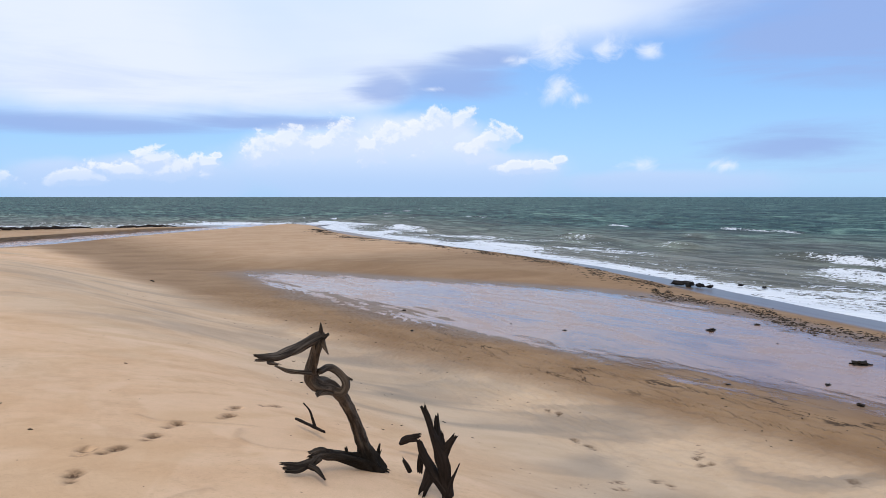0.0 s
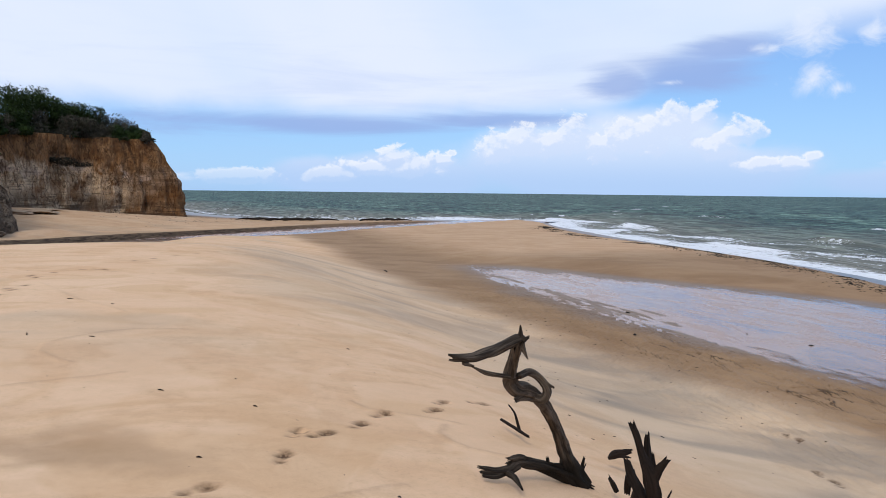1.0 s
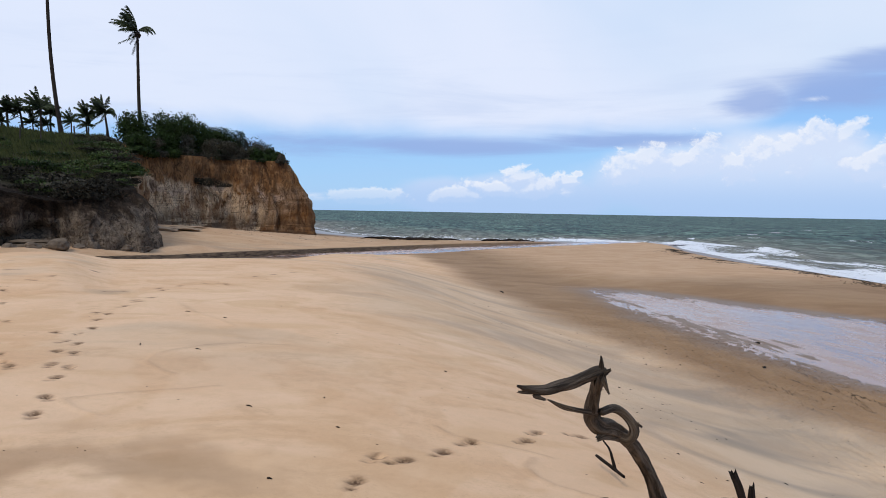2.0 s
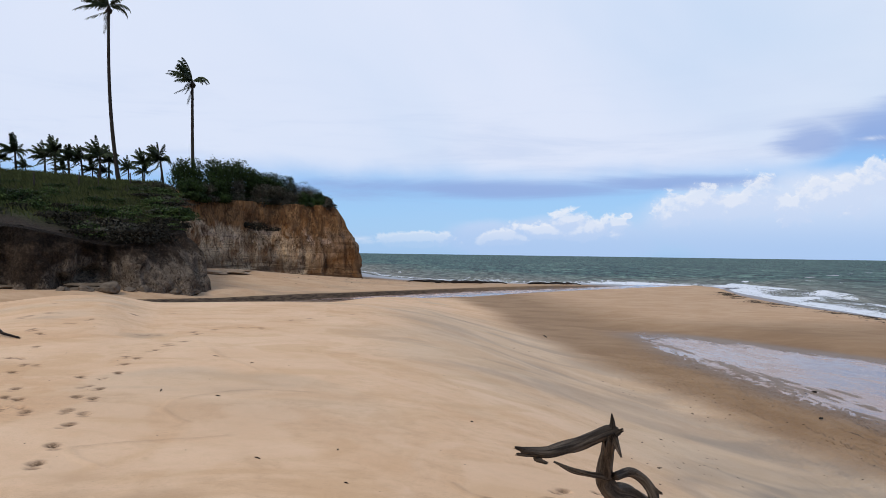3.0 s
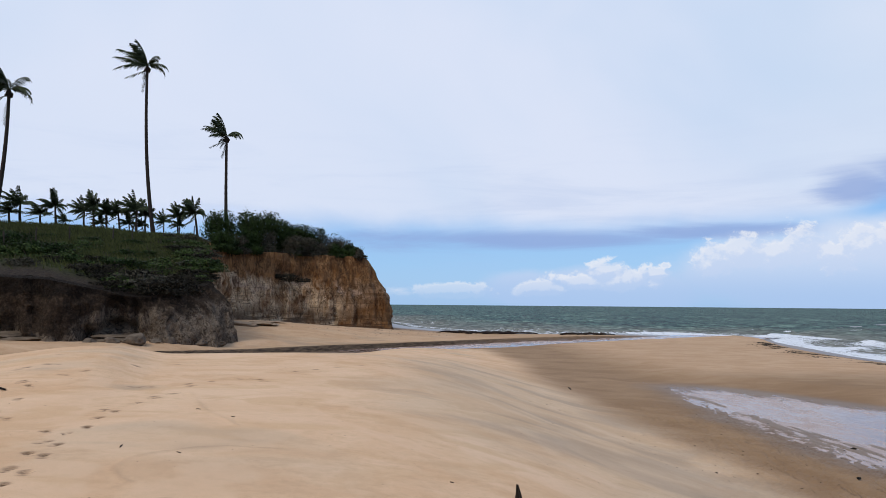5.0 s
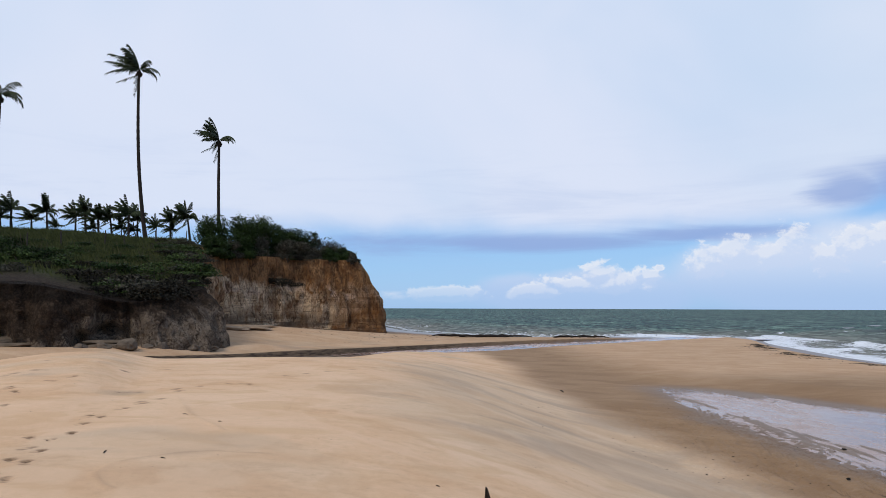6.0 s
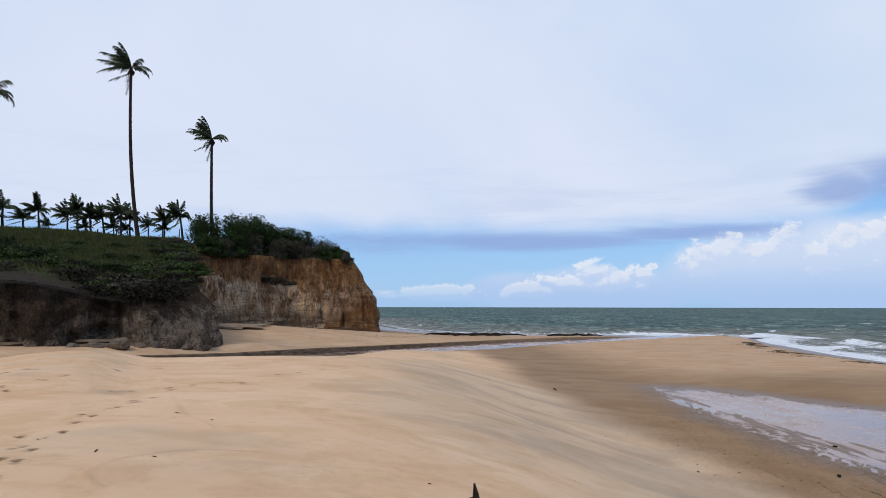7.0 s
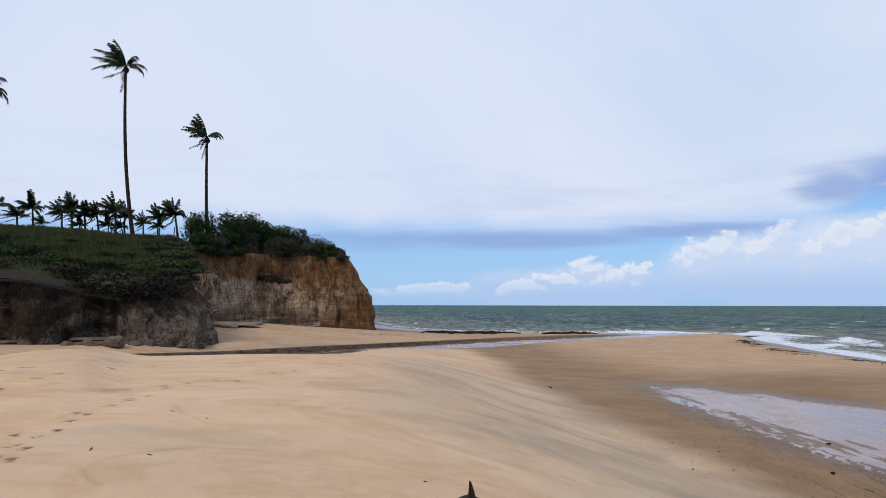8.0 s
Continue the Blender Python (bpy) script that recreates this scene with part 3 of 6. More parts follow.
def swash(x, y):
    """Closeness to the nearest swash edge."""
    best = np.zeros(len(x))
    for line in SWASH:
        p = np.array(line)
        m = (x > p[:, 0].min() - 0.4) & (x < p[:, 0].max() + 0.4) & (y > p[:, 1].min() - 0.4) & (y < p[:, 1].max() + 0.4)
        if m.any():
            d = to_line(x[m] + 0.10 * (fbm(x[m] * 2, y[m] * 2, 98) - 0.5), y[m] + 0.10 * (fbm(x[m] * 2, y[m] * 2, 99) - 0.5), line)
            best[m] = np.maximum(best[m], np.exp(-(d / 0.028) ** 2))
    return best


def ground_z(x, y, detail=True):
    """Height of the sand above the sea, with the fields that colour it."""
    s, u = su(x, y)
    s = s + 0.5 * (fbm(x * 0.15, y * 0.15, 2) - 0.5)
    high = curve(u, (18, 21, 24, 30, 38, 50, 62, 75), (1.90, 1.85, 1.70, 1.34, 0.98, 0.66, 0.44, 0.22), 1.0)
    f = curve(s, (-8, -1.5, 0.5, 2.2, 4.2, 6.1, 9.7), (1.0, 1.0, 0.96, 0.77, 0.38, 0.09, 0.0), 0.8)
    z = POOL_Z + (high - POOL_Z) * f
    # bar between the pool and the sea
    fs, ws, ss = pool_far_s(u), wrack_s(u), water_s(u)
    hb = curve(u, (0, 8, 14, 20, 27, 36, 46, 60), (0.07, 0.07, 0.10, 0.20, 0.25, 0.22, 0.13, 0.05), 1.5)
    hb = np.minimum(hb, 0.05 + np.maximum(ws - fs, 0) * 0.05)
    z = z + hb * sm(s, fs - 0.3, fs + 3.5) * 1.0
    crest = z
    z = np.where(s > ws, crest + (0.08 - crest) * sm(s, ws, ss), z)
    z = np.where(s > ss, 0.08 - (s - ss) * 0.07, z)
    # thin sheet of wet sand in the pool, broken by low ridges along the shore
    pool = sm(s, 8.6, 10.4) * (1 - sm(s, fs - 0.6, fs + 0.5)) * sm(u, -8, -3) * (1 - sm(u, 28, 31.5))
    ridge = fbm(u * 0.16, s * 1.5, 5, 4, 0.6) - 0.5
    fine = fbm(u * 0.55, s * 4.2, 6, 4, 0.6) - 0.5
    edge = sm(s, 9.0, 12.5) * (1 - sm(s, fs - 3.0, fs))
    z = z + pool * (-0.004 - 0.014 * edge + 0.024 * ridge + 0.030 * fine) + 0.05 * ridge * sm(s, 6.5, 9.5) * (1 - sm(s, 9.5, 10.6)) * sm(u, -8, -3)
    # small scarps where water ran off the slope
    run = fbm(u * 0.5, s * 2.2, 9, 4, 0.6)
    scarp = sm(s, 5.0, 7.0) * (1 - sm(s, 9.4, 10.2)) * (1 - sm(u, 18, 26))
    z = z + scarp * 0.085 * (np.abs(((run * 9) % 1.0) - 0.5) - 0.25)
    # the stream and the beach under the cliff
    fx = far_bank_x(y)
    d = x - fx + 0.35 * (fbm(x * 0.0 + y * 0.5, y * 0.11, 12) - 0.5)
    bed = curve(y, (14, 20, 40, 72), (0.55, 0.25, 0.15, -0.05))
    z = bed + (z - bed) * sm(d, curve(y, (20, 32), (3.0, 1.8)), curve(y, (20, 32, 60), (15.5, 9.0, 7.0)))
    far = curve(y, (20, 30, 45, 60), (0.66, 0.60, 0.50, 0.42)) + 0.2 * sm(fx - x, 2, 16) * sm(y, 35, 48) + sm(fx - x, 5, 21) * curve(y, (30, 42, 48, 55, 60), (1.2, 1.1, 0.5, 0.12, 0.0), 2.0) + curve(y, (8, 20, 26), (0.45, 0.2, 0.0))
    far = far + 0.32 * sm(fx - x, 0.4, 3.0) * (1 - sm(y, 29, 36)) * sm(y, 6, 14)
    yy = y - far_shore_y(x)
    far = far + (0.10 - far) * sm(yy, -18, 0)
    far = np.where(yy > 0, 0.10 - yy * 0.05, far)
    z = np.where(d < 0.0, far, np.where(d < 0.4, far + (z - far) * sm(d, 0.0, 0.4), z))
    z = np.maximum(z, -6.0)
    # high berm over the stream's mouth side, ending in a low corner
    lie = -s / np.maximum(u, 1.0)
    z = z + 0.24 * sm(lie, 0.27, 0.35) * (1 - 0.85 * sm(lie, 0.39, 0.53)) * sm(u, 9, 16) * (1 - sm(u, 21.5, 25))
    # sand banked up round the standing driftwood
    z = z + 0.05 * np.exp(-((x + 0.5) ** 2 + (y - 3.9) ** 2) / 1.1 ** 2)
    # wide, soft unevenness
    dry = sm(z, 0.32, 0.9)
    z = z + dry * (0.05 * (fbm(x * 0.35, y * 0.35, 4) - 0.5) + 0.010 * (fbm(x * 1.3, y * 1.3, 6) - 0.5))
    if detail:
        near = np.exp(-((x + 4) ** 2 + (y - 6) ** 2) / 18.0 ** 2)
        z = z + near * dry * (0.006 * (fbm(x * 5, y * 5, 8) - 0.5) + 0.006 * (np.abs(fbm(x * 2.2, y * 2.2, 11) - 0.5)))
        z = z + 0.012 * swash(x, y)
        for px, py, way, deep in PRINTS:
            m = (np.abs(x - px) < 0.45) & (np.abs(y - py) < 0.45)
            if not m.any():
                continue
            a = (x[m] - px) * math.cos(way) + (y[m] - py) * math.sin(way)
            c = -(x[m] - px) * math.sin(way) + (y[m] - py) * math.cos(way)
            rag = 0.9 * (fbm(x[m] * 24, y[m] * 24, 93) - 0.5)
            ball = np.exp(-np.maximum(((a - 0.045) / 0.058) ** 2 + (c / 0.042) ** 2 + rag, 0) ** 3)
            heel = np.exp(-np.maximum(((a + 0.065) / 0.040) ** 2 + (c / 0.034) ** 2 + rag, 0) ** 3)
            rim = np.exp(-((np.hypot(a / 1.5, c) - 0.080) / 0.024) ** 2)
            z[m] += deep * (0.18 * rim * (0.4 + 1.2 * fbm(x[m] * 25, y[m] * 25, 92)) - 0.9 * np.maximum(ball, 0.8 * heel))
    return z


def grid_axis(lo, hi, step, reach, grow):
    """Even steps from lo to hi, then ever longer ones out to the reach."""
    mid = list(np.arange(lo, hi + step / 2, step))
    for sign in (-1, 1):
        st, v, add = step, (mid[0] if sign < 0 else mid[-1]), []
        while abs(v) < reach:
            st = st * grow
            v += sign * st
            add.append(v)
        mid = add[::-1] + mid if sign < 0 else mid + add
    return np.array(mid)


def sheet(name, xs, ys, zfun, mat, fields=None, keep=None, whole=False):
    """A grid mesh over the axes with a height function and named fields."""
    X, Y = np.meshgrid(xs, ys)
    x, y = X.ravel(), Y.ravel()
    z = zfun(x, y)
    nx, ny = len(xs), len(ys)
    idx = np.arange(nx * ny).reshape(ny, nx)
    q = np.stack([idx[:-1, :-1], idx[:-1, 1:], idx[1:, 1:], idx[1:, :-1]], -1).reshape(-1, 4)
    if keep is not None:
        k = keep(x, y, z)
        q = q[k[q].all(1) if whole else k[q].any(1)]
        used = np.unique(q)
        ren = np.zeros(nx * ny, int)
        ren[used] = np.arange(len(used))
        q, x, y, z = ren[q], x[used], y[used], z[used]
    me = bpy.data.meshes.new(name)
    me.vertices.add(len(x))
    me.vertices.foreach_set("co", np.stack([x, y, z], 1).ravel())
    me.loops.add(q.size)
    me.loops.foreach_set("vertex_index", q.ravel())
    me.polygons.add(len(q))
    me.polygons.foreach_set("loop_start", np.arange(0, q.size, 4))
    me.polygons.foreach_set("use_smooth", np.ones(len(q), bool))
    me.update(calc_edges=True)
    me.validate()
    for key, fun in (fields or {}).items():
        a = me.attributes.new(key, "FLOAT", "POINT")
        a.data.foreach_set("value", np.asarray(fun(x, y, z), np.float32))
    me.materials.append(mat)
    return new(name, me)


def pool_near_s(u):
    return curve(u, (0, 4, 8.4, 10, 12, 15, 20, 27), (11.3, 11.0, 10.3, 9.8, 9.2, 8.8, 8.7, 9.3), 0.8)


def wet_field(x, y, z):
    s, u = su(x, y)
    n = fbm(x * 0.6, y * 0.6, 21) - 0.5
    fs = pool_far_s(u)
    pool = sm(s + 1.2 * n, pool_near_s(u) - 0.9, pool_near_s(u) + 0.7) * (1 - sm(s, fs, fs + 0.8)) * sm(u, -8, -4) * (1 - sm(u, 27, 30))
    swash = sm(z + 0.06 * n, 0.24, 0.10)
    d = x - far_bank_x(y)
    stream = sm(d, 0.45, 0.8) * (1 - sm(d, 1.0, 1.8)) * sm(y, 10, 18)
    return np.clip(np.maximum(np.maximum(pool * 0.6, swash), stream * 0.42), 0, 1)


def damp_s(u):
    return curve(u, (0, 4, 8, 12, 18, 24, 36, 60), (8.7, 8.2, 7.4, 6.4, 5.5, 4.8, 5.2, 4.0), 1.5)


def damp_field(x, y, z):
    s, u = su(x, y)
    n = fbm(x * 0.32, y * 0.32, 22, 3) - 0.5
    lo = damp_s(u)
    a = sm(s + 1.2 * n, lo - 0.5, lo + curve(u, (6, 16), (0.7, 2.0))) * (1 - 0.55 * sm(u, 26, 34) * sm(s, 9, 14))
    d = x - far_bank_x(y)
    far = np.where(d < 0, 0.20 * sm(d, -2.0, 0) + 0.4 * sm(y - far_shore_y(x), -12, -3) + 0.40 + 0.20 * sm(y, 46, 58), 0)
    bank = sm(d, -0.3, 0.0) * (1 - sm(d, 5.0, 8.0)) * sm(y, 10, 18)
    coarse = 0.55 * sm(2.4 - np.hypot(x + 2.7, y - 1.0), 0, 1.3) * sm(fbm(x * 1.6, y * 1.6, 26), 0.38, 0.62)
    return np.clip(np.maximum(np.maximum(np.where(d < 0.3, far, a), bank), coarse), 0, 1)


def mineral_field(x, y, z):
    s, u = su(x, y)
    n = fbm(x * 0.30, y * 0.30, 23, 3) - 0.5
    right = sm(s + 1.8 * n, 2.6, 4.4) * (1 - sm(u, 8, 15))
    left = 0.75 * sm(s + 3.0 * n, 0.0, 2.2) * sm(u, 7, 12) * (1 - sm(u, 22, 34))
    spots = 0.6 * sm(fbm(x * 0.38, y * 0.45, 24, 3), 0.56, 0.70) * (1 - sm(s, 3, 5)) * sm(u, 5, 9)
    return np.clip(np.maximum(np.maximum(right, left), spots), 0, 1)


def trod_shade_field(x, y, z):
    """Churned sand in the footprints with their shade painted in, and faint swash edges."""
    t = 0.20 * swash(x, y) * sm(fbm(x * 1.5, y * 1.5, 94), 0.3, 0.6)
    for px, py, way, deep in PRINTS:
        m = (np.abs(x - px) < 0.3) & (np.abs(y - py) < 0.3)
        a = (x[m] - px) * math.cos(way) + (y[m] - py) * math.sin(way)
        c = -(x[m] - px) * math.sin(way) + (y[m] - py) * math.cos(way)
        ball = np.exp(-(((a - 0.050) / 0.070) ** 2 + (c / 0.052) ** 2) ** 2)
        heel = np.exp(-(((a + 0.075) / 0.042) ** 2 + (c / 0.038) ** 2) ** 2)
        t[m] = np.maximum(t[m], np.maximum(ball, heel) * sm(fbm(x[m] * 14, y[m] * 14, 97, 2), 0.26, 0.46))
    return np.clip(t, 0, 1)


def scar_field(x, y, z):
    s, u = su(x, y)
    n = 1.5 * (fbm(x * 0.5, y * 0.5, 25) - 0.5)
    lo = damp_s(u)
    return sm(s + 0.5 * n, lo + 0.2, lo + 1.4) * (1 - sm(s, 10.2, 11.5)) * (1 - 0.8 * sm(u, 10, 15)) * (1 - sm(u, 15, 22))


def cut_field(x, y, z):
    """Darker colour along the cut bank on the far side of the stream."""
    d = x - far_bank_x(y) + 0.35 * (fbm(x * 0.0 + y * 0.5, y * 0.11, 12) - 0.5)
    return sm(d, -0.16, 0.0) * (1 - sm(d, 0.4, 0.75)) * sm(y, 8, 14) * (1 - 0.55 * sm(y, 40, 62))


def joined(*stretches):
    """Axis of several even stretches, continued outwards with ever longer steps."""
    mid = [stretches[0][0]]
    for lo, hi, st in stretches:
        mid += list(np.arange(lo + st, hi + st / 2, st))
    for sign in (-1, 1):
        st, v, add = (stretches[0] if sign < 0 else stretches[-1])[2], (mid[0] if sign < 0 else mid[-1]), []
        while abs(v) < 4600:
            st = min(st * 1.07, 160)
            v += sign * st
            add.append(v)
        mid = add[::-1] + mid if sign < 0 else mid + add
    return np.array(mid)


gx = joined((-40, -13, 0.16), (-13, -8, 0.05), (-8, 1.5, 0.028), (1.5, 9, 0.07))
gy = joined((1.6, 6, 0.028), (6, 10.5, 0.045), (10.5, 25, 0.08), (25, 76, 0.32))
ground = sheet("ground", gx, gy, ground_z, SAND, {"wet": wet_field, "damp": damp_field, "mineral": mineral_field, "trod_shade": trod_shade_field, "scar": scar_field, "cut": cut_field})
tagged(ground, "pale orange beach sand with footprints and grey streaks", "ground", kind="structure")

# ---------------------------------------------------------------- sea, pool and stream


def offing(x, y, s, u):
    """Distance out from the water's edge."""
    return np.maximum(s - water_s(np.clip(u, -60, 90)), np.where(x < -28, (y - far_shore_y(x)) * 0.9 - 2, -1e3))


def wave_z(x, y):
    s, u = su(x, y)
    off = offing(x, y, s, u) + 3.0 * (fbm(u * 0.06, s * 0.03, 31) - 0.5)
    far = 1 / (1 + np.maximum(off - 60, 0) / 60)
    z = 0.42 * (fbm(s * 0.40, u * 0.17, 32, 4, 0.55) - 0.5) * sm(off, 1, 12) * far
    z = z + 0.55 * (fbm(s * 0.13, u * 0.035, 33, 3) - 0.5) * sm(off, 6, 25) * far
    for at, tall, k in ((5.0, 0.12, 40), (9.5, 0.30, 41), (15.5, 0.34, 42), (24, 0.30, 43), (36, 0.25, 44)):
        c = at + 4.0 * (fbm(u * 0.05, u * 0.0, k) - 0.5)
        gate = sm(fbm(u * 0.13 + at, u * 0.0 + at, k + 5, 2), 0.48, 0.70)
        a = off - c
        z = z + tall * gate * np.exp(-np.where(a < 0, (a / 0.55) ** 2, (a / 1.8) ** 2))
    return z


def foam_field(x, y, z):
    s, u = su(x, y)
    off = offing(x, y, s, u) + 3.0 * (fbm(u * 0.06, s * 0.03, 31) - 0.5)
    f = (0.66 + 0.22 * sm(u, 8, 22)) * np.exp(-((off - 0.8 - 0.7 * sm(u, 8, 22)) / (1.0 + 0.9 * sm(u, 8, 22))) ** 2) + 0.36 * sm(off, 0, 2) * (1 - sm(off, 5, 13))
    f = f + 0.45 * sm(fbm(s * 0.20, u * 0.05, 51, 4), 0.55, 0.68) * (1 - sm(off, 10, 24)) * sm(off, 0, 2)
    for at, wide, k in ((5.0, 1.5, 40), (9.5, 1.4, 41), (15.5, 1.2, 42), (24, 1.1, 43), (36, 1.0, 44)):
        c = at + 4.0 * (fbm(u * 0.05, u * 0.0, k) - 0.5)
        gate = sm(fbm(u * 0.13 + at, u * 0.0 + at, k + 5, 2), 0.55, 0.70)
        f = f + 0.62 * gate * np.exp(-((off - c + 0.5 * wide) / wide) ** 2)
    f = f + 0.35 * sm(fbm(s * 0.5, u * 0.15, 52, 3), 0.73, 0.80) * sm(off, 20, 40) * (1 - sm(off, 140, 260))
    # water pushed round the mouth of the stream
    mouth = np.exp(-(((x + 30) / 14) ** 2 + ((y - 82) / 12) ** 2))
    return np.clip((f + 0.35 * mouth) * (1 - 0.45 * sm(-x, 30, 42)), 0, 1)


def murk_field(x, y, z):
    s, u = su(x, y)
    off = offing(x, y, s, u)
    return np.clip(0.95 - off / 40 + 0.6 * (fbm(s * 0.06, u * 0.02, 55) - 0.5), 0, 1) * sm(120 - off, 0, 60)


wx = grid_axis(-50, 42, 0.32, 4600, 1.03)
wy = grid_axis(14, 96, 0.32, 4600, 1.03)


def at_sea(x, y, z):
    return ground_z(x, y, False) < 0.25


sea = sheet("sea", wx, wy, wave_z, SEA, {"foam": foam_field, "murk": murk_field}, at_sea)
tagged(sea, "choppy grey-green sea with white breakers along the shore", "sea", kind="structure")


def pool_keep(x, y, z):
    s, u = su(x, y)
    return (s > 7.5) & (s < wrack_s(u) - 0.4) & (u > -10) & (u < 31)


def pool_depth(x, y, z):
    """How thick the film lies: thin and torn along its edges and its tip."""
    s, u = su(x, y)
    fs = pool_far_s(u)
    near = pool_near_s(u)
    d = sm(s, near - 1.2, near + 2.8) * (1 - sm(s, fs - 2.6, fs + 0.4)) * (1 - sm(u, 21, 31.5))
    return np.where(d > 0.02, 1.25 * d, -0.6)


pool = sheet("tide_pool", np.arange(-16, 22, 0.25), np.arange(-6, 34, 0.25), lambda x, y: np.full_like(x, POOL_Z - 0.001), FILM, {"depth": pool_depth}, pool_keep)
tagged(pool, "shallow film of water mirroring the sky on wet sand", "pool", kind="structure")


def stream_keep(x, y, z):
    d = x - far_bank_x(y)
    return (d > -0.6) & (d < 9) & (y > 15) & (y < 84)


stream = sheet("stream", np.arange(-38, -22, 0.5), np.arange(14, 86, 0.5), lambda x, y: curve(y, (14, 20, 40, 72, 90), (0.50, 0.33, 0.24, 0.10, 0.06)), FILM, {"depth": lambda x, y, z: 1.9 * sm(y, 27, 40) - 0.7}, stream_keep)
tagged(stream, "narrow shallow stream running across the beach to the sea", "stream", kind="structure")

# ---------------------------------------------------------------- helpers for things


def part(name, bm, mat, parent=None, label=""):
    """Links a bmesh as one mesh object, as a part where a parent is given."""
    me = bpy.data.meshes.new(name)
    bm.to_mesh(me)
    bm.free()
    me.materials.append(mat)
    ob = new(name, me)
    if parent is not None:
        ob.parent = parent
    if label:
        ob["label"] = label
    return ob


def mesh_part(name, verts, faces, mat, parent=None, smooth=False, fields=None, label=""):
    me = bpy.data.meshes.new(name)
    me.from_pydata([tuple(map(float, v)) for v in verts], [], [tuple(map(int, f)) for f in faces])
    me.materials.append(mat)
    if smooth:
        me.polygons.foreach_set("use_smooth", np.ones(len(me.polygons), bool))
    for key, val in (fields or {}).items():
        a = me.attributes.new(key, "FLOAT", "POINT")
        a.data.foreach_set("value", np.asarray(val, np.float32))
    ob = new(name, me)
    if parent is not None:
        ob.parent = parent
    if label:
        ob["label"] = label
    return ob


def gz(x, y):
    return float(ground_z(np.array([float(x)]), np.array([float(y)]))[0])


# ---------------------------------------------------------------- cliff, bluff and hill

CLIFF_FOOT = [(-56.5, 37.5), (-58.5, 41), (-60, 46), (-60, 50.5), (-57.5, 54.5), (-54.9, 56.8), (-55.2, 58.2), (-58.5, 61.3), (-64, 66), (-80, 80), (-115, 112)]
BLUFF_FOOT = [(-50, -45), (-46, -15), (-43.5, 2), (-41.6, 11), (-39.6, 15.8), (-37.9, 19.0), (-36.6, 22.4), (-37.4, 25.6), (-38.8, 27.8), (-42, 29.4), (-50, 33.3), (-57, 37)]
EYE = (0.75, 0.3)


def hill_z(x, y):
    """Turf slope from the lip of the bluff up to the palm-grown crest."""
    dist = np.hypot(x - EYE[0], y - EYE[1])
    az_ = np.arctan2(x - EYE[0], y - EYE[1])
    h = 3.2 + (dist - 43.5) * 0.245
    h = h + 1.0 * sm(-az_, 1.06, 1.20) * (1 - sm(dist, 45, 62))
    cap = 10.4 - 0.55 * sm(az_, -1.15, -1.08) - 1.55 * sm(az_, -1.03, -0.985) + 0.3 * (fbm(x * 0.08, y * 0.08, 61) - 0.5)
    k = 1.2
    h = -k * np.log(np.exp(-h / k) + np.exp(-cap / k))
    return h + 0.35 * (fbm(x * 0.3, y * 0.3, 62) - 0.5)


def dense(points, step):
    """Even points along a rounded line, with arc length and outward normals (to the right)."""
    p = np.array(points, float)
    for _ in range(2):
        q = np.empty((len(p) * 2, 2))
        q[0], q[-1] = p[0], p[-1]
        q[1:-1:2] = p[:-1] * 0.75 + p[1:] * 0.25
        q[2:-1:2] = p[:-1] * 0.25 + p[1:] * 0.75
        p = q
    seg = np.r_[0, np.cumsum(np.hypot(*np.diff(p, axis=0).T))]
    a = np.arange(0, seg[-1], step)
    x, y = np.interp(a, seg, p[:, 0]), np.interp(a, seg, p[:, 1])
    tx, ty = np.gradient(x), np.gradient(y)
    w = max(3, int(1.2 / step)) | 1
    k = np.ones(w) / w
    pad = lambda v: np.convolve(np.pad(v, w // 2, mode="edge"), k, "valid")
    tx, ty = pad(tx), pad(ty)
    n = np.hypot(tx, ty)
    return a, x, y, ty / n, -tx / n


